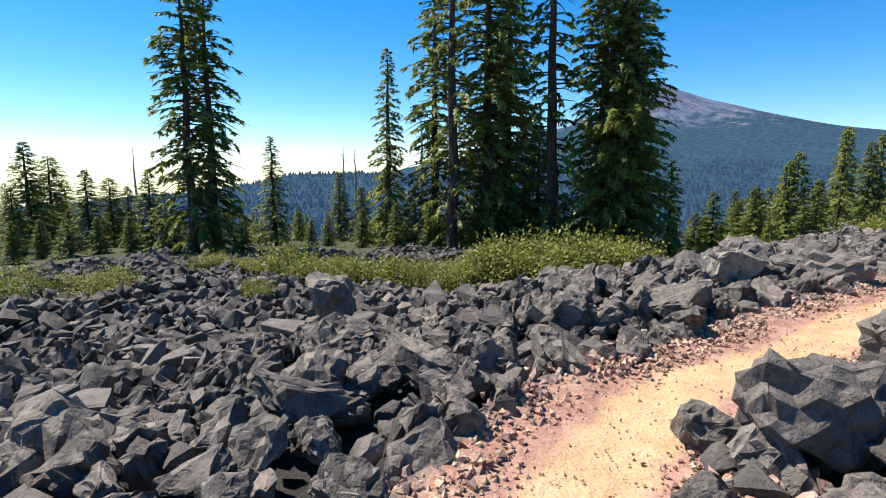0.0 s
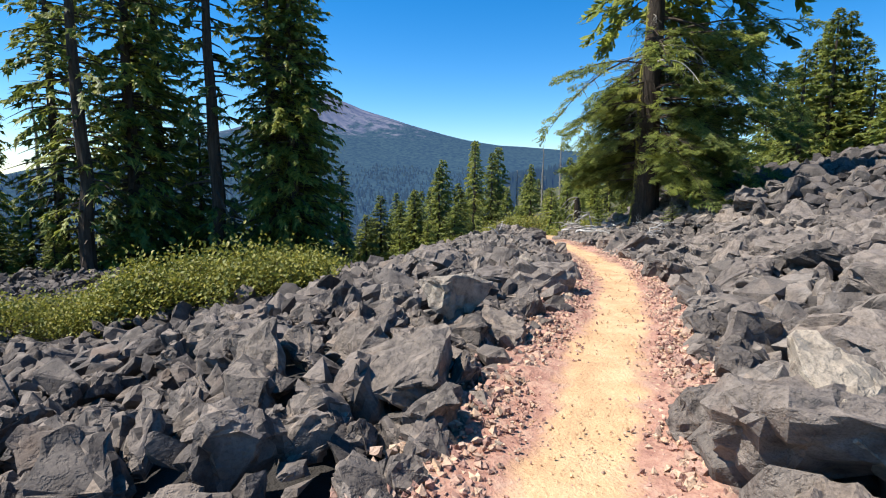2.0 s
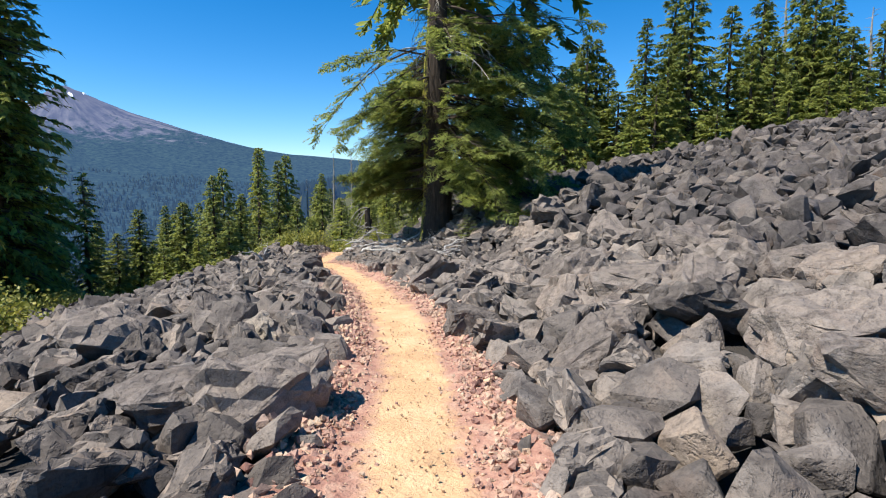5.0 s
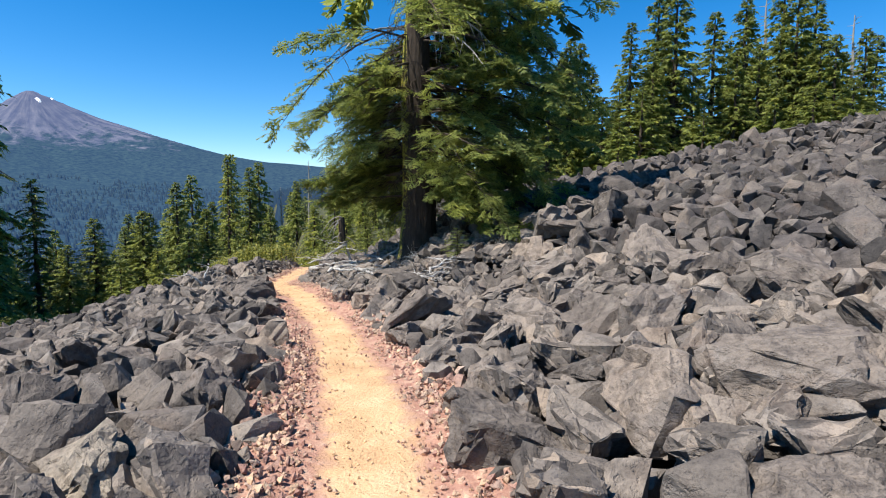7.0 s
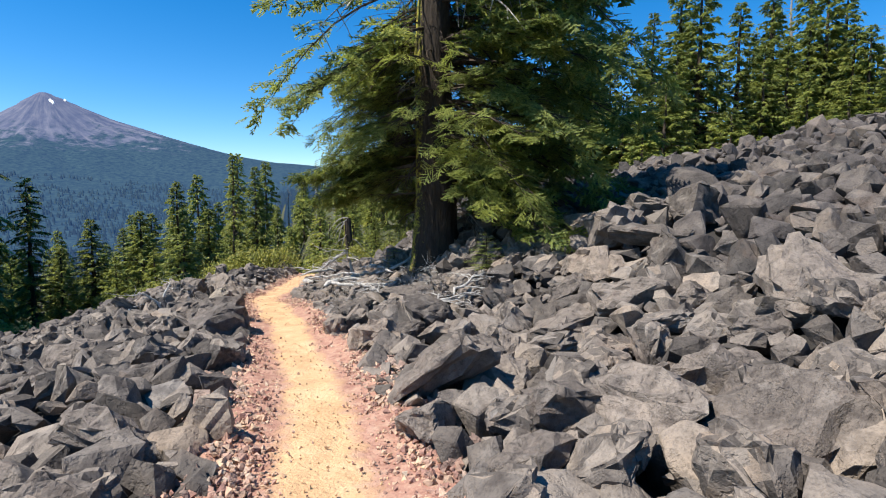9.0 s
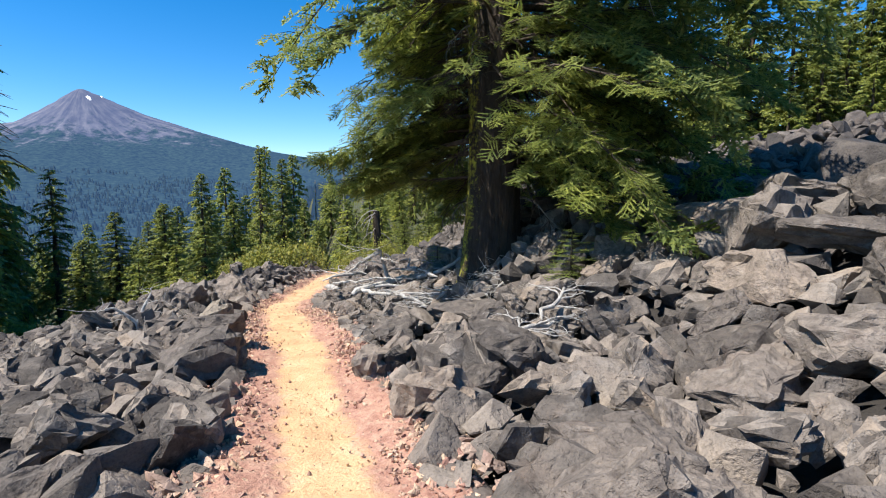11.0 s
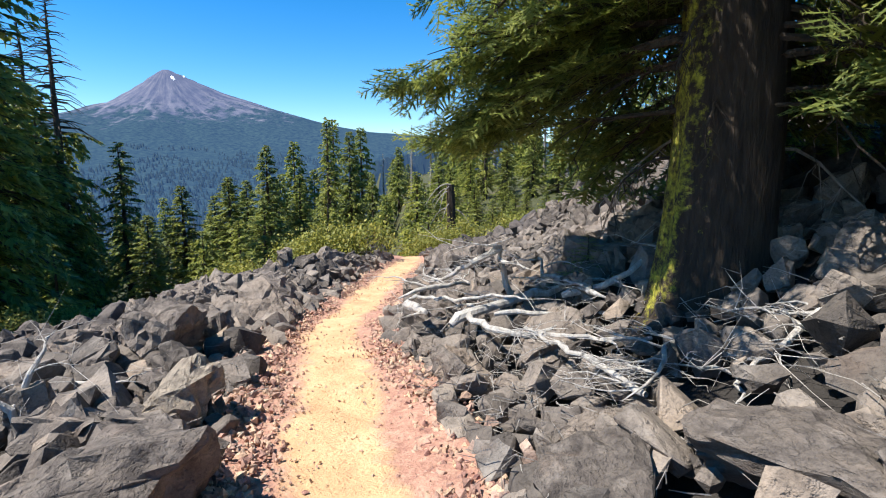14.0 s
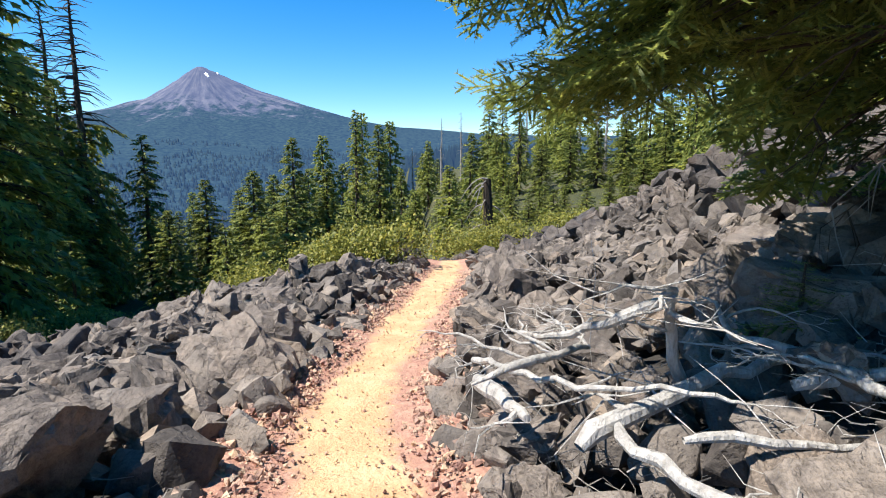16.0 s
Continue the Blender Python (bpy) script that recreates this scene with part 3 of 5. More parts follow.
def conifer_arrays(seed, h, rad, clear=0.08, branches=150, droop=0.35, tufts=14, tuft=0.5, sparse=0.0, slim=1.0, lean=0.0, top=0.0, light=False):
    """Trunk and crown of a fir: whorls of drooping limbs that carry flat sprays of needles. sparse: share of limbs that are bare."""
    rng = np.random.default_rng(seed)
    nz = 5 if light else 10
    zz = np.linspace(0, h, nz)
    bend = lean * h * (zz / h) ** 2
    r0 = 0.012 * h + 0.07
    trunk = tube(np.stack([bend + 0.03 * rng.normal(size=nz), 0.03 * rng.normal(size=nz), zz], -1), r0 * (1 - zz / h) ** 0.8 + 0.015, 5 if light else 8)
    limbs, vs = [], []
    if light:
        quad = np.array([[0, 0, 0], [0.45, 0.5, 0.05], [1, 0, -0.12], [0.5, -0.5, 0.05]])
        tufts2 = np.array([[0, 1, 2], [0, 2, 3]])
    else:
        quad = np.array([[0, 0, 0], [0.45, 0.52, -0.07], [0.6, 0.05, -0.03], [0, 0, 0], [0.6, -0.05, -0.03], [0.45, -0.52, -0.07], [0.25, 0.2, -0.02], [1.08, 0, -0.17], [0.25, -0.2, -0.02]])
        tufts2 = np.array([[0, 2, 1], [3, 5, 4], [6, 8, 7]])
    place, mats = [], []
    for i in range(branches):
        u = (i + rng.random()) / branches
        u = clear + (1 - clear) * u ** 0.92
        z0 = h * u
        shape = min(1.0, (1 - u) ** (0.75 * slim) * 1.15 + 0.02) * (0.75 + 0.25 * min(1, (u - clear) / 0.1 + 0.3))
        L = rad * shape * rng.uniform(0.5, 1.15) + 0.12
        az = rng.uniform(0, 2 * math.pi)
        ca, sa = math.cos(az), math.sin(az)
        up = 0.25 * u + rng.uniform(-0.1, 0.1)
        dr = droop * rng.uniform(0.6, 1.3) * (1.1 - 0.7 * u)
        t = np.linspace(0, 1, 3)
        bx = lean * h * u * u
        pts = np.stack([bx + ca * L * t, sa * L * t, z0 + L * (up * t - dr * t ** 2)], -1)
        bare = rng.random() < sparse or u > 1 - top
        if bare or (L > 0.6 * rad and not light):
            limbs.append(tube(pts, np.linspace(0.018 + 0.012 * L, 0.006, 3), 3))
        if bare:
            continue
        k = max(5, int(tufts * (0.45 + 0.55 * min(1.0, L / rad))))
        tt = rng.uniform(0.12, 1.0, k) ** 0.8
        px = bx + ca * L * tt
        py = sa * L * tt
        pz = z0 + L * (up * tt - dr * tt ** 2)
        side = rng.choice([-1, 1], k) * rng.uniform(0.1, 1.0, k)
        ang = az + side
        ln = tuft * (0.48 + 0.52 * min(1.0, L / rad)) * rng.uniform(0.6, 1.25, k)
        wd = ln * rng.uniform(0.35, 0.6, k)
        pitch = -0.25 - dr * tt * 0.9 + rng.normal(0, 0.22, k)
        roll = rng.normal(0, 0.45, k)
        ex = np.stack([np.cos(ang) * np.cos(pitch), np.sin(ang) * np.cos(pitch), np.sin(pitch)], -1)
        ey = np.stack([-np.sin(ang), np.cos(ang), 0 * ang], -1)
        ez = np.cross(ex, ey)
        ey2 = ey * np.cos(roll)[:, None] + ez * np.sin(roll)[:, None]
        m = np.stack([ex * ln[:, None], ey2 * wd[:, None], np.cross(ex, ey2) * ln[:, None]], -1)
        place.append(np.stack([px, py, pz], -1))
        mats.append(m)
    place, mats = np.concatenate(place), np.concatenate(mats)
    crown = scattered([(quad, tufts2)], np.zeros(len(place), int), mats, place)
    return trunk, (joined(limbs) if limbs else None), crown


def tree_kind(name, label, mat_leaf, mat_bark, group, **kw):
    trunk, limbs, crown = conifer_arrays(**kw)
    root = new(name)
    tagged(root, label, "tree", group)
    body = joined([trunk, limbs]) if limbs else trunk
    part("trunk", mesh_of("trunk", *body, mat_bark), root)
    part("crown", mesh_of("crown", *crown, mat_leaf), root)
    return root


TREES = []


def stand(kind, x, y, height, turn=0.0, sink=0.3):
    """A copy of a tree kind, which is 10 m high, scaled to height, at a place on the ground."""
    z = float(land(np.array([x]), np.array([y]), False)[0]) - sink
    k = height / 10
    m = pose(x, y, z, 0, 0, turn)
    ob = copy_thing(kind, m)
    w = k ** 0.9 * (1.3 if k < 1.3 else 1.0)
    ob.matrix_basis = m @ Matrix.Diagonal((w, w, k, 1))
    TREES.append((x, y))
    return ob


GROUP = "conifers round the lava field"
KIND = {
    "dense": tree_kind("fir_tree", "tall dense dark green fir on the forest edge", MAT_NEEDLE_DARK, MAT_BARK, GROUP, seed=1, h=10, rad=1.55, branches=420, tufts=30, tuft=0.31, clear=0.02, slim=0.6, droop=0.42, sparse=0.06),
    "fir": tree_kind("fir_tree", "green pointed fir with drooping branches", MAT_NEEDLE, MAT_BARK, GROUP, seed=2, h=10, rad=1.85, branches=400, tufts=26, tuft=0.38, clear=0.02),
    "fir_b": tree_kind("fir_tree", "green layered fir, narrow at the top", MAT_NEEDLE, MAT_BARK, GROUP, seed=3, h=10, rad=1.6, branches=360, tufts=24, tuft=0.36, clear=0.03, sparse=0.05),
    "slim": tree_kind("hemlock_tree", "slender dark hemlock with short drooping branches", MAT_NEEDLE_DARK, MAT_BARK, GROUP, seed=4, h=10, rad=1.25, branches=300, tufts=26, tuft=0.32, clear=0.04, sparse=0.1, droop=0.55),
    "ragged": tree_kind("hemlock_tree", "old ragged hemlock with many bare dead branches", MAT_NEEDLE, MAT_BARK, GROUP, seed=5, h=10, rad=1.2, branches=280, tufts=22, tuft=0.38, clear=0.04, sparse=0.35, slim=0.45, droop=0.5),
    "pole": tree_kind("hemlock_tree", "tall half-bare conifer with a dark pole-like trunk", MAT_NEEDLE, MAT_BARK, GROUP, seed=6, h=10, rad=1.1, branches=150, tufts=20, tuft=0.32, clear=0.03, sparse=0.42, slim=0.5, droop=0.5),
    "bare_top": tree_kind("hemlock_tree", "tall conifer with a bare dead top over green lower boughs", MAT_NEEDLE_DARK, MAT_BARK, GROUP, seed=16, h=10, rad=1.25, branches=250, tufts=30, tuft=0.34, clear=0.03, sparse=0.12, slim=0.42, droop=0.75, top=0.4),
    "snag": tree_kind("dead_tree", "grey dead standing conifer with bare stubs", MAT_NEEDLE, MAT_GREY, GROUP, seed=7, h=10, rad=0.6, branches=70, tufts=4, tuft=0.25, clear=0.1, sparse=0.93, slim=0.5, droop=0.4),
    "young": tree_kind("young_fir", "bushy bright green young fir", MAT_NEEDLE, MAT_BARK, GROUP, seed=8, h=10, rad=2.7, branches=240, tufts=24, tuft=0.58, clear=0.0, droop=0.25),
    "far_fir": tree_kind("fir_tree", "green fir in the wood beyond the lava", MAT_NEEDLE, MAT_BARK, GROUP, seed=9, h=10, rad=1.95, branches=260, tufts=13, tuft=0.55, clear=0.0, light=True),
    "far_slim": tree_kind("fir_tree", "narrow dark fir in the wood beyond the lava", MAT_NEEDLE_DARK, MAT_BARK, GROUP, seed=10, h=10, rad=1.5, branches=230, tufts=13, tuft=0.48, clear=0.0, light=True),
    "far_young": tree_kind("young_fir", "bushy green young fir in the wood", MAT_NEEDLE, MAT_BARK, GROUP, seed=11, h=10, rad=2.5, branches=190, tufts=13, tuft=0.62, clear=0.0, droop=0.25, light=True),
}

# top heights above the datum of the trees that stand out, by stretch of the wood's edge
STAND_LEFT = [
    ("fir", -33.7, 44.7, 3.9), ("fir", -32.1, 40.9, 0.4), ("dense", -37.1, 52.1, 3.0), ("fir", -29.9, 46.2, 1.7), ("dense", -30.0, 49.6, 1.0),
    ("fir", -33.8, 49.5, -1.8), ("fir", -30.8, 53.8, 0.1), ("fir", -27.3, 51.2, 1.7), ("young", -24.4, 48.2, -0.2), ("snag", -38.9, 69.9, 4.5),
    ("ragged", -20.8, 45.5, 17.8), ("ragged", -20.0, 48.0, 17.4), ("fir_b", -25.4, 65.2, -1.5), ("slim", -16.5, 53.5, 4.9), ("fir_b", -16.3, 61.9, -2.3),
    ("snag", -11.7, 65.0, 4.3), ("fir_b", -11.1, 59.0, 1.5), ("snag", -10.6, 67.2, 4.2), ("fir", -8.5, 57.4, 0.0), ("slim", -5.1, 51.7, 12.6),
    ("young", -2.5, 49.9, 0.2), ("snag", -2.3, 60.0, 8.3), ("pole", 0.8, 45.0, 22.5), ("ragged", -0.7, 50.0, 18.1), ("dense", 3.8, 47.8, 23.0),
    ("fir_b", 6.0, 51.7, 21.9), ("fir", 8.5, 49.3, 5.9), ("pole", 8.8, 45.2, 24.1), ("dense", 12.6, 44.2, 18.2), ("dense", 15.2, 44.6, 16.3), ("dense", 13.9, 43.4, 17.4),
    ("fir", 13.2, 50.3, 0.2), ("young", 3.1, 45.9, 0.3), ("fir", 30.9, 62.8, -0.8), ("fir_b", 34.0, 63.5, -1.8), ("fir", 44.5, 78.2, -0.9),
]
STAND_AHEAD = [
    ("bare_top", 23.4, 67.8, 14.2), ("bare_top", 21.5, 68.1, 12.1), ("fir", 19.5, 65.4, 7.0), ("ragged", 27.2, 65.9, 2.9), ("snag", 35.0, 78.2, -7.9),
    ("fir", 49.3, 93.0, -1.5), ("young", 26.7, 40.6, -0.9), ("fir", 69.5, 108.3, 5.4), ("fir", 73.6, 108.1, 0.1), ("slim", 78.6, 108.3, 10.1),
    ("fir_b", 84.3, 106.6, 8.6), ("snag", 88.5, 104.5, 3.3), ("fir", 88.3, 99.4, 4.6), ("snag", 95.7, 103.4, 9.6), ("snag", 98.8, 100.5, 10.7),
    ("fir_b", 94.6, 93.3, 6.2), ("fir", 71.4, 121.0, -2.0), ("fir_b", 62.5, 130.9, -8.8), ("fir", 53.3, 118.4, -10.7), ("fir_b", 36.3, 87.3, -5.4),
    ("fir", 72.6, 96.7, -3.8), ("fir_b", 86.2, 91.8, -0.9), ("slim", 76.0, 66.1, 10.0), ("fir", 74.0, 60.6, 4.0), ("fir_b", 71.9, 54.8, 4.4),
    ("fir", 73.7, 52.1, 5.0), ("young", 59.8, 54.3, -1.4), ("young", 57.9, 48.7, -1.8), ("young", 56.2, 42.3, -1.5), ("fir", 75.3, 49.3, 6.3),
]
STAND_NEARER = [
    ("dense", 19.3, 61.4, 7.5), ("fir", 21.5, 65.1, 6.6), ("fir", 24.0, 70.8, 1.0), ("fir", 19.9, 63.3, 4.1), ("fir_b", 26.7, 74.3, -1.6),
    ("dense", 18.2, 57.5, 8.1), ("fir", 44.3, 105.7, -4.1), ("fir", 57.5, 105.7, -3.6), ("fir", 65.1, 106.2, -0.8), ("fir", 81.6, 99.8, -1.0),
    ("fir", 69.7, 98.6, -1.8), ("fir", 84.1, 81.1, -0.8), ("fir", 83.1, 76.4, 0.2), ("fir", 61.4, 92.1, -5.1), ("fir", 73.4, 85.9, -4.4),
    ("fir", 71.1, 91.5, -5.5), ("fir", 51.4, 86.4, -6.0), ("fir", 46.6, 88.7, -7.4),
]
STAND_CREST = [
    ("fir", 74.8, 21.4, 20.1), ("fir", 77.4, 18.6, 17.1), ("fir", 79.6, 16.8, 23.1), ("fir", 76.0, 13.9, 17.4), ("fir", 80.1, 12.0, 18.7),
    ("fir", 86.3, 8.7, 26.1), ("fir", 82.3, 6.2, 19.6), ("fir", 84.2, 4.0, 17.8), ("fir", 90.1, 1.7, 21.4), ("fir", 67.9, 24.4, 14.7),
    ("fir", 68.9, 27.9, 16.0), ("fir", 67.8, 30.9, 18.0), ("fir", 61.4, 30.8, 12.6), ("young", 62.7, 20.7, 11.7), ("young", 72.2, 9.8, 13.3),
    ("young", 72.3, 6.5, 12.4), ("young", 72.2, 3.4, 12.6), ("fir", 63.3, 28.4, 18.0), ("fir", 56.9, 28.1, 13.3), ("fir", 85.4, 14.1, 25.7),
    ("fir", 85.8, 10.3, 21.1), ("fir", 89.9, 6.9, 26.2), ("young", 56.7, 54.8, -2.8), ("young", 56.9, 51.5, -2.7), ("young", 54.9, 47.7, -2.7),
    ("young", 54.6, 44.7, -1.8), ("fir", 60.1, 47.3, -1.8), ("fir", 58.9, 41.7, -0.6), ("fir", 63.1, 42.4, 0.4), ("fir", 65.6, 42.0, 2.0),
    ("fir", 68.2, 41.1, 3.7), ("young", 58.4, 58.9, -4.0),
]
STAND_EDGE = [
    ("fir", -27.3, 34.5, -1.9), ("fir", -27.3, 37.0, -1.7), ("young", -24.9, 36.3, -2.4), ("fir", -25.1, 39.7, -1.8), ("fir", -22.9, 39.9, -2.4),
    ("fir", -19.3, 46.1, -3.0), ("young", -17.9, 48.8, -3.8), ("fir", -11.7, 48.6, -3.0), ("fir", -11.1, 52.8, -2.6), ("fir", -7.3, 49.5, -1.8),
    ("fir", -4.1, 47.8, -1.2), ("fir", -1.1, 46.0, -1.6), ("fir", 2.4, 49.9, -0.8), ("young", 4.5, 45.8, -1.6), ("fir", 7.4, 49.5, 0.2),
    ("fir", 10.8, 48.8, -0.3), ("young", 11.2, 42.5, -2.2), ("fir", 25.9, 56.3, -2.6), ("fir", 32.6, 57.4, 0.0), ("fir", 37.1, 59.3, 2.7),
    ("fir", 40.5, 59.5, -0.0), ("slim", 58.5, 81.1, 7.7), ("fir", 64.0, 83.2, 6.0),
]
STAND_RIDGE = [
    ("fir_b", 66.2, 22.9, 19.5), ("fir", 66.8, 20.7, 16.1), ("fir", 71.1, 19.4, 24.7), ("young", 65.7, 15.5, 9.6), ("fir_b", 85.8, 15.9, 21.2),
    ("fir_b", 92.0, 14.4, 26.1), ("snag", 101.1, 13.0, 30.7), ("fir", 98.2, 10.7, 31.6), ("fir", 91.3, 7.5, 21.2), ("snag", 86.2, 3.1, 22.2),
    ("fir", 96.0, 0.2, 21.9), ("fir_b", 101.3, 4.5, 20.1), ("fir", 64.7, 27.8, 17.8), ("young", 63.6, 24.9, 11.7), ("fir_b", 63.8, 30.2, 15.3),
    ("fir", 64.6, 33.5, 14.0), ("fir", 91.9, 8.3, 20.7), ("fir", 74.7, 22.1, 25.2), ("fir", 82.0, 4.8, 19.3),
]


LIGHT = {"fir": "far_fir", "fir_b": "far_fir", "slim": "far_slim", "dense": "far_slim", "young": "far_young"}


def plant(rows):
    for k, x, y, top in rows:
        g = float(land(np.array([x]), np.array([y]), False)[0])
        if math.hypot(x - 10, y - 10) > 98 and k in LIGHT:
            k = LIGHT[k]
        stand(KIND[k], x, y, max(3.0, top - g + 0.3), (x * 37 + y * 91) % 360)


plant(STAND_LEFT)
plant(STAND_AHEAD)
plant(STAND_RIDGE)
plant(STAND_CREST)
plant(STAND_EDGE)
plant(STAND_NEARER)


def fill_woods():
    """The rest of the wood: beyond the lava on the low side, ahead, and behind the ridge."""
    rng = np.random.default_rng(21)
    names = ["far_fir", "far_slim", "far_fir", "far_slim", "far_fir", "far_fir", "far_slim", "snag", "far_young"]
    made = 0
    for _ in range(4000):
        if made >= 200:
            break
        yaw, d = radians(rng.uniform(-80, 42)), rng.uniform(44, 165)
        x, y = 10 - d * math.sin(yaw), 10 + d * math.cos(yaw)
        s, v, _ = (float(q[0]) for q in trail_coords(np.array([x]), np.array([y])))
        if -33 < v < 44 and s < 50:
            continue
        if min((x - a) ** 2 + (y - b) ** 2 for a, b in TREES) < 9:
            continue
        g = float(land(np.array([x]), np.array([y]), False)[0])
        down = rng.uniform(3.5, 7.5) if v < -2 else (rng.uniform(-1, 4) if v < 16 else rng.uniform(-9, -2))
        if v < -20 and s < 40:
            down = rng.uniform(2.0, 6.0)
        height = (1.0 - d * math.tan(radians(down))) - g
        if height < 2.5:
            continue
        stand(KIND[names[rng.integers(len(names))] if height > 6 else "far_young"], x, y, min(height, 21), rng.uniform(0, 360))
        made += 1


fill_woods()
for j, k in enumerate(KIND.values()):
    gx, gy = -48.0 - 7 * j, 70.0 + 4 * (j % 3)
    gz = float(land(np.array([gx]), np.array([gy]), False)[0]) - 0.3
    k.matrix_basis = pose(gx, gy, gz)

# ---- lava rocks ----


def rock_arrays(seed, points=15, fine=False):
    """An angular block: the hull of scattered points, edges chipped, faces roughened."""
    rng = np.random.default_rng(seed)
    bm = bmesh.new()
    p = rng.normal(size=(points, 3))
    p /= np.linalg.norm(p, axis=1)[:, None]
    p = np.sign(p) * np.abs(p) ** rng.uniform(0.6, 0.95) * np.array([1.0, rng.uniform(0.7, 0.95), rng.uniform(0.55, 0.8)])
    p *= rng.uniform(0.85, 1.1, (points, 1))
    for q in p:
        bm.verts.new(q)
    r = bmesh.ops.convex_hull(bm, input=bm.verts[:])
    bmesh.ops.delete(bm, geom=[q for q in bm.verts if not q.link_faces], context='VERTS')
    bmesh.ops.dissolve_limit(bm, angle_limit=0.3, verts=bm.verts[:], edges=bm.edges[:])
    bmesh.ops.bevel(bm, geom=bm.edges[:], offset=0.05, segments=1, affect='EDGES', clamp_overlap=True)
    if fine:
        bmesh.ops.triangulate(bm, faces=bm.faces[:])
        bmesh.ops.subdivide_edges(bm, edges=[e for e in bm.edges if e.calc_length() > 0.28], cuts=1)
        bmesh.ops.triangulate(bm, faces=bm.faces[:])
        bmesh.ops.subdivide_edges(bm, edges=[e for e in bm.edges if e.calc_length() > 0.22], cuts=1)
        bmesh.ops.triangulate(bm, faces=bm.faces[:])
        bm.normal_update()
        for q in bm.verts:
            o = Vector((seed * 7.3, seed * 3.1, 0))
            d = 0.1 * noise.noise(q.co * 1.8 + o) + 0.14 * noise.noise(q.co * 4.0 + o) + 0.11 * noise.noise(q.co * 8.5 + o)
            q.co += q.normal * d
    return arrays_of(bm)


FINE = [rock_arrays(100 + i, 12 + i % 6, True) for i in range(14)]
COARSE = [rock_arrays(200 + i, 10 + i % 5) for i in range(14)]
CHUNK = []
for i in range(18):
    rng0 = np.random.default_rng(500 + i)
    b0 = bmesh.new()
    for q0 in rng0.normal(size=(13 + i % 5, 3)):
        b0.verts.new(np.sign(q0) * np.abs(q0 / np.linalg.norm(q0)) ** 0.7 * np.array([1, rng0.uniform(0.6, 0.95), rng0.uniform(0.45, 0.8)]) * rng0.uniform(0.85, 1.12))
    bmesh.ops.convex_hull(b0, input=b0.verts[:])
    bmesh.ops.delete(b0, geom=[q0 for q0 in b0.verts if not q0.link_faces], context='VERTS')
    bmesh.ops.subdivide_edges(b0, edges=b0.edges[:], cuts=1, use_grid_fill=True)
    b0.normal_update()
    for q0 in b0.verts:
        o0 = Vector((i * 5.1, i * 2.3, 1))
        q0.co += q0.normal * (0.12 * noise.noise(q0.co * 2.1 + o0) + 0.09 * noise.noise(q0.co * 5 + o0) - 0.02)
    CHUNK.append(arrays_of(b0))
SMALL = []
for i in range(8):
    rng0 = np.random.default_rng(300 + i)
    b0 = bmesh.new()
    for q0 in rng0.normal(size=(9, 3)):
        b0.verts.new(q0 / np.linalg.norm(q0) * np.array([1, 0.85, 0.7]))
    bmesh.ops.convex_hull(b0, input=b0.verts[:])
    SMALL.append(arrays_of(b0))


class Packing:
    """Keeps stones from lying in one another."""

    def __init__(self, cell=1.0):
        self.cell, self.grid = cell, {}

    def fits(self, x, y, r, share):
        i, j = int(x // self.cell), int(y // self.cell)
        for a in (i - 1, i, i + 1):
            for b in (j - 1, j, j + 1):
                for px, py, pr in self.grid.get((a, b), ()):
                    if (px - x) ** 2 + (py - y) ** 2 < (share * (pr + r)) ** 2:
                        return False
        return True

    def add(self, x, y, r):
        self.grid.setdefault((int(x // self.cell), int(y // self.cell)), []).append((x, y, r))


PACK = Packing(1.3)
BOULDERS = []


def dark_side(x, y):
    """The darker lava on the far side of the trail's first stretch."""
    s, v, _ = trail_coords(np.array([x]), np.array([y]))
    return float(v[0]) < 0 and float(s[0]) < 9 + 1.5 * math.sin(3 * x)


def boulder(x, y, r, flat=(1.0, 1.0, 1.0), turn=None, lift=0.25, mat=None, label="", tip=0.35, kind=None):
    """One large block, bedded in the rubble."""
    n = len(BOULDERS)
    rng = np.random.default_rng(4000 + n)
    v, f = FINE[n % len(FINE) if kind is None else kind]
    me = BOULDER_MESH[(n % len(FINE) if kind is None else kind, 2 if mat is not None else int(dark_side(x, y)))]
    z = float(land(np.array([x]), np.array([y]))[0]) + lift * r
    ob = new("boulder", me)
    m = pose(x, y, z, math.degrees(rng.uniform(-tip, tip)), math.degrees(rng.uniform(-tip, tip)), rng.uniform(0, 360) if turn is None else turn)
    ob.matrix_basis = m @ Matrix.Diagonal((r * flat[0], r * flat[1], r * flat[2], 1))
    tagged(ob, label or ("large angular dark grey lava boulder" if r > 0.55 else "angular grey lava rock"), "boulder", "lava boulders beside the trail")
    PACK.add(x, y, 0.72 * r)
    BOULDERS.append(ob)
    return ob


BOULDER_MESH = {}
for k0, (v0, f0) in enumerate(FINE):
    BOULDER_MESH[(k0, 0)] = mesh_of("boulder", v0, f0, MAT_BOULDER, True, 17)
    BOULDER_MESH[(k0, 1)] = mesh_of("dark_boulder", v0, f0, MAT_DARK_BOULDER, True, 17)
    BOULDER_MESH[(k0, 2)] = mesh_of("pale_boulder", v0, f0, MAT_PALE, True, 17)

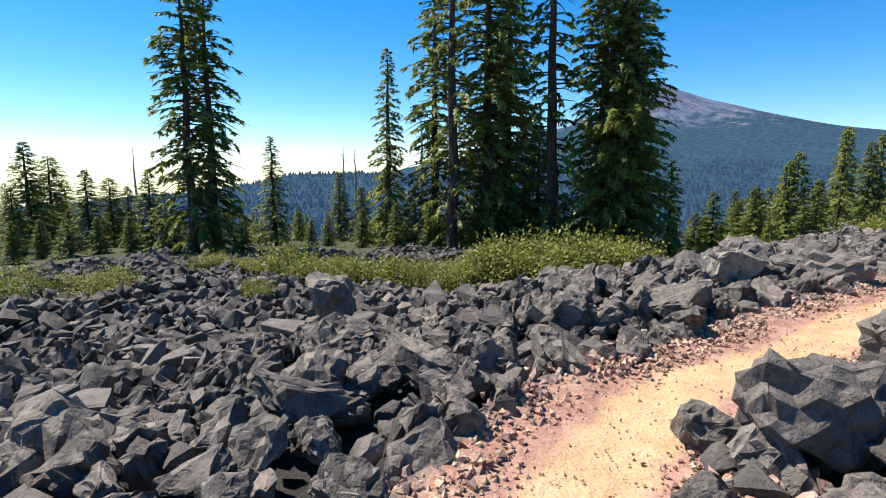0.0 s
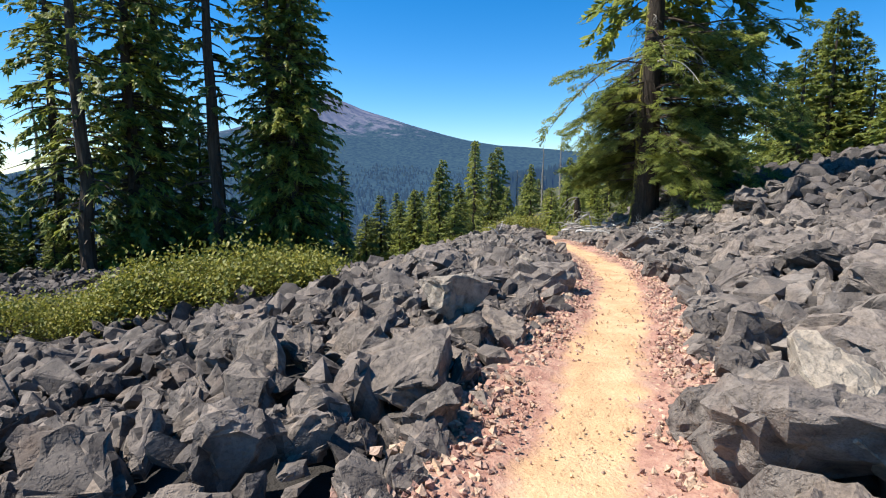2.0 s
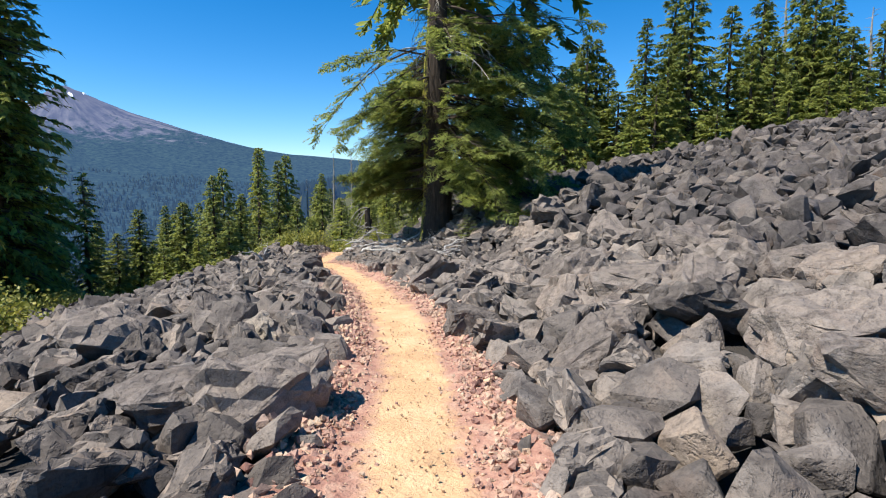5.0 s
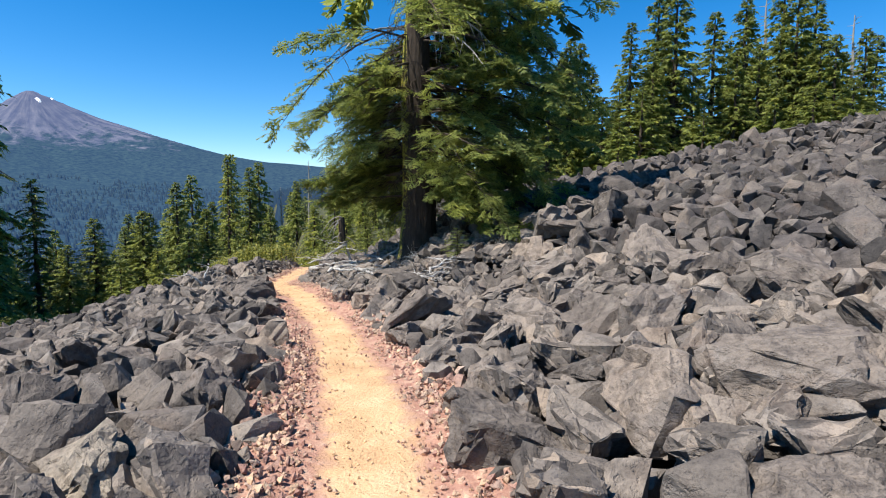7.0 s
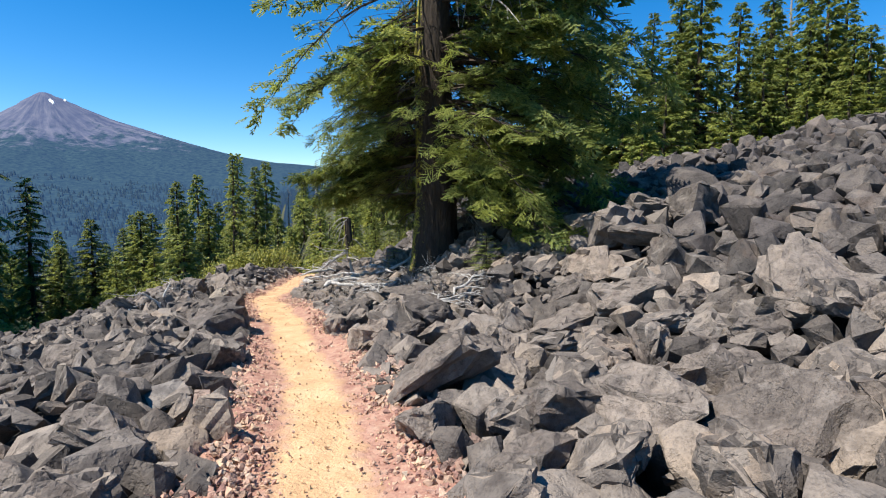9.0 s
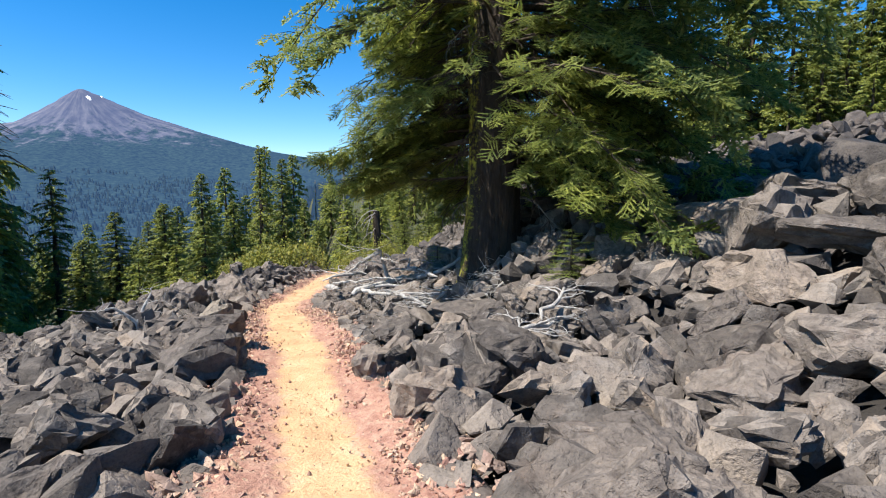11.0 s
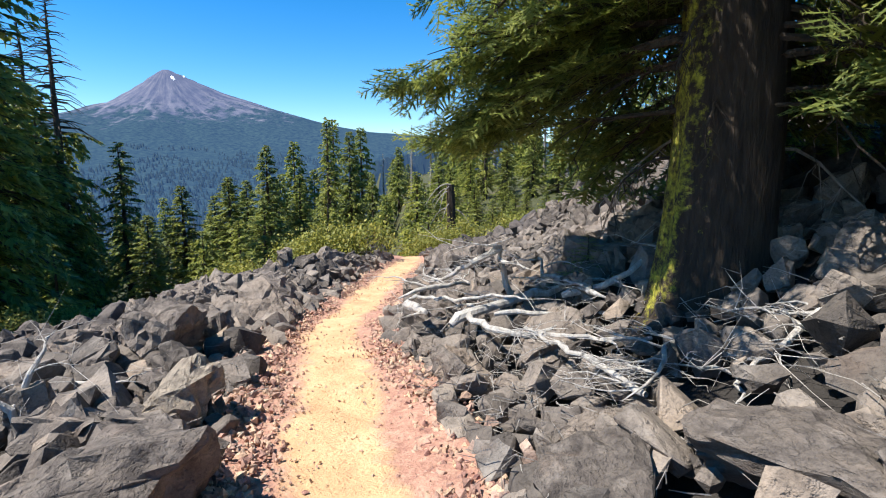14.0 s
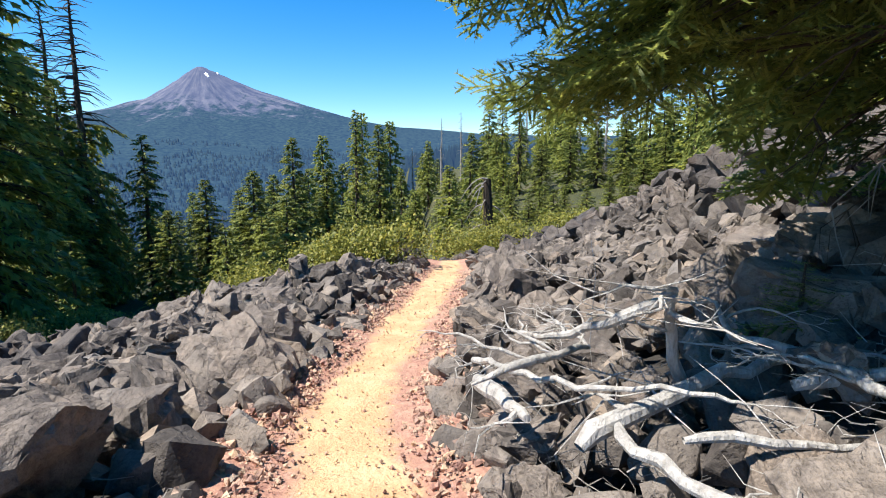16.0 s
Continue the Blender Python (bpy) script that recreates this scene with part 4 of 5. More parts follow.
# blocks that stand out along the walk
for x, y, r, flat, turn, lift in (
        (1.9, 2.75, 0.4, (1.0, 0.9, 1.2), 30, 0.75), (2.25, 2.5, 0.36, (1, 0.9, 1), 80, 0.4), (1.62, 1.95, 0.3, (1, 0.9, 0.9), 5, 0.35), (2.9, 3.35, 0.36, (1, 0.9, 0.9), 15, 0.4), (1.5, 3.0, 0.26, (1.1, 0.9, 0.8), 80, 0.4), (1.2, 2.25, 0.22, (1.1, 0.9, 0.8), 15, 0.4), (2.6, 3.1, 0.34, (1, 0.8, 1.2), 60, 0.6),
        (-0.3, 4.3, 0.34, (1, 0.9, 0.9), 10, 0.5), (-2.45, 11.8, 0.72, (0.85, 0.85, 1.2), 40, 1.5), (2.55, 5.75, 0.5, (1.1, 0.9, 0.7), 60, 0.35), (3.55, 3.6, 0.5, (1.3, 0.9, 0.85), 150, 0.5),
        (3.75, 4.35, 0.3, (1, 0.9, 0.9), 20, 0.4), (3.85, 6.45, 0.36, (1, 0.8, 0.9), 100, 0.3), (3.3, 6.6, 0.28, (1, 0.8, 1), 70, 0.3), (5.75, 7.9, 0.5, (1, 0.9, 0.95), 10, 0.35),
        (5.35, 5.35, 0.3, (1, 0.9, 0.9), 44, 0.35), (5.55, 4.1, 0.42, (1, 0.9, 0.85), 70, 0.35), (7.3, 4.6, 0.45, (1, 0.9, 0.8), 120, 0.4), (8.8, 4.0, 0.62, (1, 0.8, 0.8), 15, 0.4),
        (4.65, 4.65, 0.4, (1.1, 0.8, 0.6), 35, 0.2), (9.3, 7.3, 0.55, (1.1, 0.85, 0.75), 25, 0.3), (9.95, 6.3, 0.42, (1, 0.9, 0.8), 80, 0.3), (8.2, 10.35, 0.34, (0.9, 0.8, 1.1), 50, 0.35),
        (10.95, 10.55, 0.3, (1, 0.9, 0.9), 20, 0.35), (8.8, 12.7, 0.42, (1, 0.9, 0.85), 130, 0.3), (12.6, 11.2, 0.58, (1.15, 0.8, 0.7), 40, 0.25), (12.15, 10.6, 0.34, (1, 0.9, 0.8), 75, 0.3),
        (18.1, 10.8, 0.75, (1, 0.9, 0.85), 10, 0.4), (16.55, 10.95, 0.7, (1, 0.85, 0.9), 30, 0.55), (15.75, 10.2, 0.6, (1.1, 0.85, 0.8), 75, 0.4), (17.4, 11.8, 0.6, (1, 0.9, 0.8), 15, 0.45), (16.9, 9.9, 0.65, (1.1, 0.9, 0.8), 50, 0.4)):
    boulder(x, y, r, flat, turn, lift)
for x, y, r, flat, turn, lift in (
        (11.2, 13.5, 0.32, (1, 0.9, 0.9), 12, 0.35), (12.7, 15.35, 0.5, (1.1, 0.8, 0.75), 60, 0.25), (15.5, 10.9, 0.6, (1.1, 0.9, 0.6), 33, 0.25), (13.5, 13.75, 0.28, (0.9, 0.8, 1.1), 77, 0.35),
        (13.4, 12.6, 0.28, (1, 0.9, 0.8), 10, 0.3), (14.1, 18.95, 0.45, (0.9, 0.8, 1.1), 25, 0.45), (15.5, 16.45, 0.24, (0.9, 0.9, 1), 40, 0.35), (15.1, 14.9, 0.3, (1.1, 0.9, 0.7), 5, 0.2),
        (16.05, 15.8, 0.3, (1.1, 0.8, 0.9), 45, 0.3), (14.5, 19.5, 0.4, (1, 0.9, 0.9), 85, 0.35), (16.4, 16.2, 0.3, (1, 0.9, 0.9), 25, 0.25), (15.85, 17.15, 0.26, (1, 0.9, 0.9), 65, 0.3)):
    boulder(x, y, r, flat, turn, lift)
for x, y, r, flat, turn, lift in (
        (13.45, 13.95, 0.36, (1.2, 0.95, 0.8), 20, 0.3), (13.6, 13.25, 0.42, (1.25, 1.0, 0.7), 70, 0.25), (14.1, 13.05, 0.4, (1.2, 1.0, 0.7), 130, 0.25), (14.9, 13.45, 0.4, (1.3, 1.0, 0.7), 10, 0.25),
        (12.45, 10.9, 0.48, (1.2, 1.0, 0.75), 25, 0.25), (13.75, 10.6, 0.5, (1.2, 0.95, 0.75), 60, 0.25), (14.3, 10.1, 0.5, (1.1, 1.0, 0.8), 100, 0.3), (14.55, 14.6, 0.38, (1.3, 1.0, 0.65), 35, 0.25),
        (14.95, 13.95, 0.42, (1.3, 1.0, 0.65), 85, 0.25), (12.95, 16.15, 0.48, (1.15, 0.9, 0.9), 15, 0.55), (12.3, 15.2, 0.48, (1.2, 0.95, 0.85), 50, 0.5), (15.45, 16.35, 0.3, (1.0, 0.9, 1.0), 65, 0.45),
        (16.1, 15.9, 0.38, (1.3, 1.0, 0.75), 30, 0.3), (14.1, 18.85, 0.46, (1.0, 0.9, 1.1), 20, 0.7), (14.75, 19.35, 0.36, (1.0, 0.9, 1.0), 60, 0.6), (9.2, 7.25, 0.5, (1.3, 1.0, 0.7), 45, 0.25), (9.5, 6.5, 0.5, (1.2, 1.0, 0.75), 95, 0.3),
        (7.0, 4.0, 0.6, (1.3, 1.0, 0.7), 20, 0.35), (5.75, 4.35, 0.48, (1.2, 1.0, 0.75), 75, 0.3), (3.55, 6.35, 0.38, (1.1, 0.9, 0.95), 110, 0.35), (5.5, 8.3, 0.42, (1.2, 0.95, 0.8), 5, 0.3)):
    boulder(x, y, r, flat, turn, lift, label="broad flat-topped grey lava slab", tip=0.22)
boulder(3.72, 6.95, 0.4, (1.1, 0.85, 0.95), 20, 0.9, True, "pale tan lava boulder capping darker blocks")
boulder(3.67, 3.65, 0.42, (1.1, 0.9, 0.8), 40, 0.9, True, "pale tan lava boulder leaning on a dark one")
boulder(7.1, 9.85, 0.4, (1.2, 0.7, 0.75), 70, 0.4, True, "pale weathered lava boulder beside the trail")
boulder(13.55, 17.15, 0.36, (1, 0.85, 0.9), 30, 0.7, True, "pale weathered lava boulder beside the trail")


def scatter_rocks():
    """Blocks of all sizes, the large ones first, the gaps filled with smaller ones."""
    rng = np.random.default_rng(77)
    near, mid = [], []
    x0, x1, y0, y1 = -44, 56, -16, 58
    for size, count, reach in ((0.58, 1500, 60), (0.42, 9000, 60), (0.25, 60000, 60), (0.17, 90000, 16), (0.13, 90000, 12), (0.085, 70000, 6)):
        x, y = rng.uniform(x0, x1, count), rng.uniform(y0, y1, count)
        r = size * rng.uniform(0.75, 1.25, count)
        s, v, _ = trail_coords(x, y)
        edge = 0.55 + 0.7 * r + 0.12 * hash_noise(x / 1.3, y / 1.3, 17)
        wood = 3 * hash_noise(x / 6, y / 6, 31)
        ok = (np.abs(v) > edge) & (v > -39 + wood) & (v < 38) & (s < np.where(v > 1, 52, 44) + wood - 0.45 * np.maximum(-v, 0) * (s > 25)) & (s > -14)
        d = np.abs(v)
        ok &= (d < reach) & ((s < 36) | (size > 0.22))
        if size > 0.5:
            ok &= d > 5
            ok &= hash_noise(x / 5, y / 5, 41) > 0.72
        elif size > 0.35:
            ok &= rng.random(count) < np.where(d > 6, 0.08, np.where(v > 0, 0.5, 0.22))
        if size > 0.22:
            ok &= np.hypot(x - 15.6, y - 15.6) > 1.7
        dark_zone = (v < 0) & (s < 10)
        if size > 0.22:
            ok &= ~(dark_zone & (rng.random(count) > (0.0 if size > 0.5 else 0.12 if size > 0.35 else 0.4) + 0.02 * np.maximum(d - 4, 0)))
        for i in np.nonzero(ok)[0]:
            if PACK.fits(x[i], y[i], r[i], 0.5 if size > 0.15 else 0.42):
                PACK.add(x[i], y[i], r[i])
                (near if d[i] < 4.6 and s[i] > -3 and s[i] < 36 else mid).append((x[i], y[i], r[i]))
    return near, mid


NEAR, MID = scatter_rocks()
NEAR.sort(key=lambda q: -q[2])
for q0 in NEAR[:235]:
    boulder(q0[0], q0[1], q0[2] * 1.12, (1, 0.95, 0.9), lift=0.25, tip=0.8)


def rubble(name, rows, kinds, seed, label, mat=MAT_ROCK, flat=0.9):
    rng = np.random.default_rng(seed)
    a = np.array(rows)
    a[:, 2] *= 1.14
    z = land(a[:, 0], a[:, 1]) + rng.uniform(0.05, 0.55, len(a)) * a[:, 2]
    m = turns(rng, len(a), 1.2) * a[:, 2][:, None, None] * rng.uniform(0.68, 1.25, (len(a), 1, 3)) * np.array([1, 1, flat])
    v, f = scattered(kinds, rng.integers(0, len(kinds), len(a)), m, np.stack([a[:, 0], a[:, 1], z], -1))
    tagged(new(name, mesh_of(name, v, f, mat, kinds is FINE, 17 if kinds is FINE else 0)), label, "rocks", kind="stuff")


DARKS = {q for q in NEAR[235:] if dark_side(q[0], q[1])}
rubble("dark_trailside_rubble", [q for q in NEAR[235:] if q[2] > 0.15 and q in DARKS], FINE, 8, "small rugged dark lava stones heaped beside the trail", MAT_DARK_LAVA)
rubble("dark_stone_chips", [q for q in NEAR[235:] if q[2] <= 0.15 and q in DARKS], CHUNK + SMALL, 9, "chips of dark lava between the stones", MAT_DARK_LAVA)
NEAR = NEAR[:235] + [q for q in NEAR[235:] if q not in DARKS]
rubble("trailside_rubble", [q for q in NEAR[235:] if q[2] > 0.25], FINE, 1, "angular grey lava blocks heaped beside the trail")
rubble("small_rubble", [q for q in NEAR[235:] if 0.11 < q[2] <= 0.25], CHUNK + COARSE[:6], 2, "small broken lava stones filling the gaps")
rubble("stone_chips", [q for q in NEAR[235:] if q[2] <= 0.11], SMALL, 4, "chips of grey stone between the blocks")
DARK_FIELD = [q for q in MID if q[0] < 1.05 * q[1] - 3 and q[1] < 26 and q[0] < 9]
DUSTY = [q for q in MID if not (q[0] < 1.05 * q[1] - 3 and q[1] < 26 and q[0] < 9)]
rubble("dark_lava_field", [q for q in DARK_FIELD if q[2] > 0.21], CHUNK[:6] + COARSE, 3, "wide field of jumbled dark lava blocks", MAT_DARK_LAVA)
rubble("lava_slope", [q for q in DUSTY if q[2] > 0.21], CHUNK[:6] + COARSE, 6, "slope of jumbled dusty grey lava blocks", MAT_SLOPE)
rubble("lava_chips", [q for q in DUSTY if q[2] <= 0.21], SMALL + CHUNK[:4], 5, "small lava stones between the blocks of the field", MAT_SLOPE)
rubble("dark_lava_chips", [q for q in DARK_FIELD if q[2] <= 0.21], SMALL + CHUNK[:4], 7, "small dark lava stones between the blocks", MAT_DARK_LAVA)


OCTA = np.array([[1, 0, 0], [-1, 0, 0], [0, 0.85, 0], [0, -0.85, 0], [0, 0, 0.7], [0, 0, -0.7]])
OCTA_F = np.array([[0, 2, 4], [2, 1, 4], [1, 3, 4], [3, 0, 4], [2, 0, 5], [1, 2, 5], [3, 1, 5], [0, 3, 5]])
CHIPS = [(OCTA * np.random.default_rng(600 + i).uniform(0.7, 1.25, (6, 3)) + np.random.default_rng(700 + i).normal(0, 0.12, (6, 3)), OCTA_F) for i in range(8)]


def gravel():
    rng = np.random.default_rng(9)
    al = rng.uniform(-3, 34, 25000)
    side = rng.choice([-1, 1], 25000)
    off = side * np.abs(rng.normal(0.55, 0.17, 25000))
    x = np.interp(al, ALONG, LINE[:, 0]) + np.interp(al, ALONG, DIRS[:, 1]) * off
    y = np.interp(al, ALONG, LINE[:, 1]) - np.interp(al, ALONG, DIRS[:, 0]) * off
    z = np.interp(al, ALONG, LINE[:, 2]) + 0.05 * smoothstep(0.25, 0.8, np.abs(off))
    r = (0.01 + 0.038 * rng.random(25000) ** 2.0) * np.interp(np.abs(off), [0.3, 0.55], [0.45, 1.0])
    m = turns(rng, 25000) * r[:, None, None]
    v, f = scattered(CHIPS, rng.integers(0, 8, 25000), m, np.stack([x, y, z + 0.3 * r], -1))
    tagged(new("red_gravel", mesh_of("red_gravel", v, f, MAT_SCORIA)), "loose reddish scoria gravel along the path", "gravel", kind="stuff")
    n = 2600
    al = rng.uniform(-3, 34, n)
    off = rng.choice([-1, 1], n) * rng.uniform(0.6, 1.0, n)
    x = np.interp(al, ALONG, LINE[:, 0]) + np.interp(al, ALONG, DIRS[:, 1]) * off
    y = np.interp(al, ALONG, LINE[:, 1]) - np.interp(al, ALONG, DIRS[:, 0]) * off
    z = np.interp(al, ALONG, LINE[:, 2]) + 0.05 * smoothstep(0.25, 0.8, np.abs(off))
    r = (0.025 + 0.075 * rng.random(n) ** 2) * np.interp(np.abs(off), [0.6, 0.95], [0.5, 1.1])
    m = turns(rng, n) * r[:, None, None] * rng.uniform(0.75, 1.2, (n, 1, 3))
    v, f = scattered(SMALL, rng.integers(0, 8, n), m, np.stack([x, y, z + 0.25 * r], -1))
    tagged(new("margin_stones", mesh_of("margin_stones", v, f, MAT_MARGIN)), "reddish brown stones lining the path", "stones", kind="stuff")
    n = 6000
    al, off = rng.uniform(-3, 34, n), rng.normal(0, 0.24, n)
    x = np.interp(al, ALONG, LINE[:, 0]) + np.interp(al, ALONG, DIRS[:, 1]) * off
    y = np.interp(al, ALONG, LINE[:, 1]) - np.interp(al, ALONG, DIRS[:, 0]) * off
    z = np.interp(al, ALONG, LINE[:, 2])
    r = 0.004 + 0.011 * rng.random(n) ** 3
    m = turns(rng, n) * r[:, None, None]
    v, f = scattered(CHIPS, rng.integers(0, 8, n), m, np.stack([x, y, z + 0.4 * r], -1))
    tagged(new("trail_pebbles", mesh_of("trail_pebbles", v, f, MAT_PEBBLE)), "small ochre pebbles on the dirt tread", "gravel", kind="stuff")


gravel()

# ---- shrubs ----


def shrub_kind(seed, w=1.0, h=0.75):
    rng = np.random.default_rng(seed)
    stems, place, mats = [], [], []
    leaf = np.array([[0, 0, 0], [0.5, 0.32, 0.06], [1, 0, 0], [0.5, -0.32, 0.06]])
    for i in range(30):
        az, out = rng.uniform(0, 2 * math.pi), w * math.sqrt(rng.random())
        top = h * (1 - 0.55 * (out / w) ** 2) * rng.uniform(0.7, 1.1)
        tip = np.array([math.cos(az) * out, math.sin(az) * out, top])
        pts = np.array([[0.1 * tip[0], 0.1 * tip[1], 0], [0.55 * tip[0], 0.55 * tip[1], 0.45 * top], tip])
        stems.append(tube(pts, [0.014, 0.01, 0.004], 3))
        k = 46
        c = tip + rng.normal(0, 1, (k, 3)) * np.array([0.15, 0.15, 0.12]) * (0.7 + w / 2)
        c[:, 2] = np.maximum(c[:, 2], 0.04)
        ln = rng.uniform(0.05, 0.1, k)
        m = turns(rng, k, 1.1) * ln[:, None, None]
        place.append(c)
        mats.append(m)
    place, mats = np.concatenate(place), np.concatenate(mats)
    leaves = scattered([(leaf, np.array([[0, 1, 2], [0, 2, 3]]))], np.zeros(len(place), int), mats, place)
    root = new("shrub")
    tagged(root, "low spreading yellow-green shrub among the rocks", "shrub", "shrubs at the edge of the lava")
    part("woody_frame", mesh_of("woody_frame", *joined(stems), MAT_BARK), root)
    part("foliage", mesh_of("foliage", *leaves, MAT_LEAF), root)
    return root


SHRUBS = [shrub_kind(1), shrub_kind(2, 1.0, 0.9), shrub_kind(3, 1.0, 0.6)]


def plant_shrubs():
    rng = np.random.default_rng(31)
    n = 0
    for cx, cy, ax, ay, turn, count, size in ((4.9, 24.4, 3.7, 1.9, -5, 34, 1.6), (-2.5, 24.6, 5.0, 2.2, -8, 34, 1.2), (-7.5, 28.0, 5.0, 1.4, 0, 14, 0.9), (-15.5, 20.5, 2.2, 3.5, 0, 12, 1.0), (-7.0, 19.5, 0.8, 0.5, 0, 2, 0.6),
                                             (21.6, 27.6, 1.7, 1.1, 40, 10, 0.95), (24.6, 30.2, 1.9, 1.5, 40, 14, 1.05), (29.5, 30.4, 2.6, 1.2, 35, 14, 1.1), (36.5, 30.5, 3.2, 1.2, 25, 12, 1.1), (26.0, 36.0, 6.0, 2.2, 30, 26, 1.2), (33.5, 37.0, 5.0, 3.0, -30, 22, 1.5), (21.0, 34.5, 3.0, 1.5, 10, 8, 1.0), (16.0, 40.0, 6.0, 3.0, 0, 10, 1.3)):
        for _ in range(count):
            a, q = rng.uniform(0, 2 * math.pi), math.sqrt(rng.random())
            u, w = ax * q * math.cos(a), ay * q * math.sin(a)
            c, s = math.cos(radians(turn)), math.sin(radians(turn))
            x, y = cx + u * c - w * s, cy + u * s + w * c
            if abs(float(trail_coords(np.array([x]), np.array([y]))[1][0])) < 1.6:
                continue
            z = float(land(np.array([x]), np.array([y]))[0]) - 0.05
            k = size * rng.uniform(0.7, 1.35)
            m = pose(x, y, z, 0, 0, rng.uniform(0, 360))
            ob = SHRUBS[n % 3] if n < 3 else copy_thing(SHRUBS[n % 3], m)
            ob.matrix_basis = m @ Matrix.Diagonal((k, k, k * rng.uniform(0.8, 1.2), 1))
            n += 1


plant_shrubs()

# ---- the big fir beside the trail ----
BIG = (17.45, 15.1)


def spray_arrays(seed, step, length, width, core):
    """A flat forked twig, 1 long, clothed with short needles on both sides of every shoot."""
    rng = np.random.default_rng(seed)
    v, f = [], []

    def shoot(p0, p1):
        d = p1 - p0
        ln = np.linalg.norm(d)
        d2 = d / ln
        s = np.array([-d2[1], d2[0], 0])
        o = len(v)
        v.extend([p0 + s * core * 0.5, p0 - s * core * 0.5, p0 + d * 0.6 - s * core, p1 + d2 * 0.03, p0 + d * 0.6 + s * core])
        f.extend([[o, o + 1, o + 2], [o, o + 2, o + 4], [o + 4, o + 2, o + 3]])
        for i in range(int(ln / step) if step else 0):
            t = (i + rng.random()) * step / ln
            b = p0 + d * t
            for sg in (-1, 1):
                w = d2 * rng.uniform(0.5, 0.9) + s * sg * rng.uniform(0.7, 1.0) + np.array([0, 0, rng.uniform(-0.35, 0.75)])
                o = len(v)
                v.extend([b - d2 * width, b + d2 * width, b + w * length * rng.uniform(0.7, 1.15) * (1.1 - 0.5 * t)])
                f.append([o, o + 1, o + 2])
    shoot(np.array([0, 0, 0.0]), np.array([1, 0.06 * rng.normal(), -0.1]))
    for t, ln in ((0.1, 0.62), (0.32, 0.58), (0.55, 0.42), (0.76, 0.26)):
        for sg in (-1, 1):
            q = ln * rng.uniform(0.7, 1.2)
            a = np.array([t + 0.08 * rng.random(), 0, -0.1 * t * t])
            an = rng.uniform(0.6, 1.05)
            shoot(a, a + q * np.array([math.cos(an), sg * math.sin(an), rng.uniform(-0.2, 0.08)]))
    return np.array(v), np.array(f)


SPRAYS_FINE = [spray_arrays(10 + i, 0.06, 0.1, 0.0125, 0.028) for i in range(4)]
SPRAYS = [spray_arrays(i, 0.16, 0.14, 0.045, 0.045) for i in range(4)]
SPRAYS_FAR = [spray_arrays(20 + i, 0.0, 0.0, 0.0, 0.09) for i in range(4)]


def limb_with_sprays(rng, root_xyz, az, L, up, droop, dense, size):
    """A limb with side twigs on both hands; needle sprays lie in one flat drooping pad along them."""
    ca, sa = math.cos(az), math.sin(az)
    t = np.linspace(0, 1, 8)
    wob = np.cumsum(rng.normal(0, 0.02 * L, 8))
    pts = np.stack([root_xyz[0] + ca * L * t - sa * wob, root_xyz[1] + sa * L * t + ca * wob, root_xyz[2] + L * (up * t - droop * t ** 2)], -1)
    wood = [tube(pts, np.linspace(0.014 + 0.007 * L, 0.004, 8), 5)]
    place, mats = [], []

    def spray(q, a, pitch, k):
        roll = rng.normal(0, 0.38)
        ex = np.array([math.cos(a) * math.cos(pitch), math.sin(a) * math.cos(pitch), math.sin(pitch)])
        ey = np.array([-math.sin(a), math.cos(a), 0])
        ez = np.cross(ex, ey)
        ey = ey * math.cos(roll) + ez * math.sin(roll)
        place.append(q)
        mats.append(np.stack([ex, ey, np.cross(ex, ey)], -1) * k)
    tt = rng.uniform(0.1, 0.35)
    beat, shift = rng.uniform(1.6, 3.2) * L, rng.uniform(0, 6.3)
    side = rng.choice([-1, 1])
    while tt < 1.0:
        q = np.array([np.interp(tt, t, pts[:, c]) for c in range(3)])
        slope = up - 2 * droop * tt
        reach = min(0.42 * L, 1.3) * (1.12 - tt) ** 0.8 * rng.uniform(0.35, 1.1) * min(1.0, tt * 2.5)
        a2 = az + side * rng.uniform(0.6, 1.05)
        sag = rng.uniform(-0.6, -0.05)
        tip = q + np.array([math.cos(a2) * reach, math.sin(a2) * reach, sag * reach])
        if reach > 0.3:
            wood.append(tube(np.array([q, (q + tip) / 2 + [0, 0, 0.03], tip]), [0.009, 0.006, 0.003], 3))
        thin = math.sin(beat * tt + shift) < -0.35 and tt < 0.85
        for j in range(0 if thin else 1 + int(reach / (0.5 * size))):
            w = 1.0 - j * 0.5 * size / max(reach, 0.1)
            spray(q + (tip - q) * max(w, 0.0), a2 + rng.normal(0, 0.35), math.atan(0.5 * slope) * 0.7 + sag * 0.35 - 0.08 + rng.normal(0, 0.22), size * rng.uniform(0.7, 1.15))
        side = -side
        tt += rng.uniform(0.5, 1.2) * 0.3 * size / (L * dense)
    for j in range(3):
        spray(pts[-1 - j % 2], az + rng.normal(0, 0.4), math.atan(up - 2 * droop) * 0.7, size)
    return wood, np.array(place), np.array(mats)


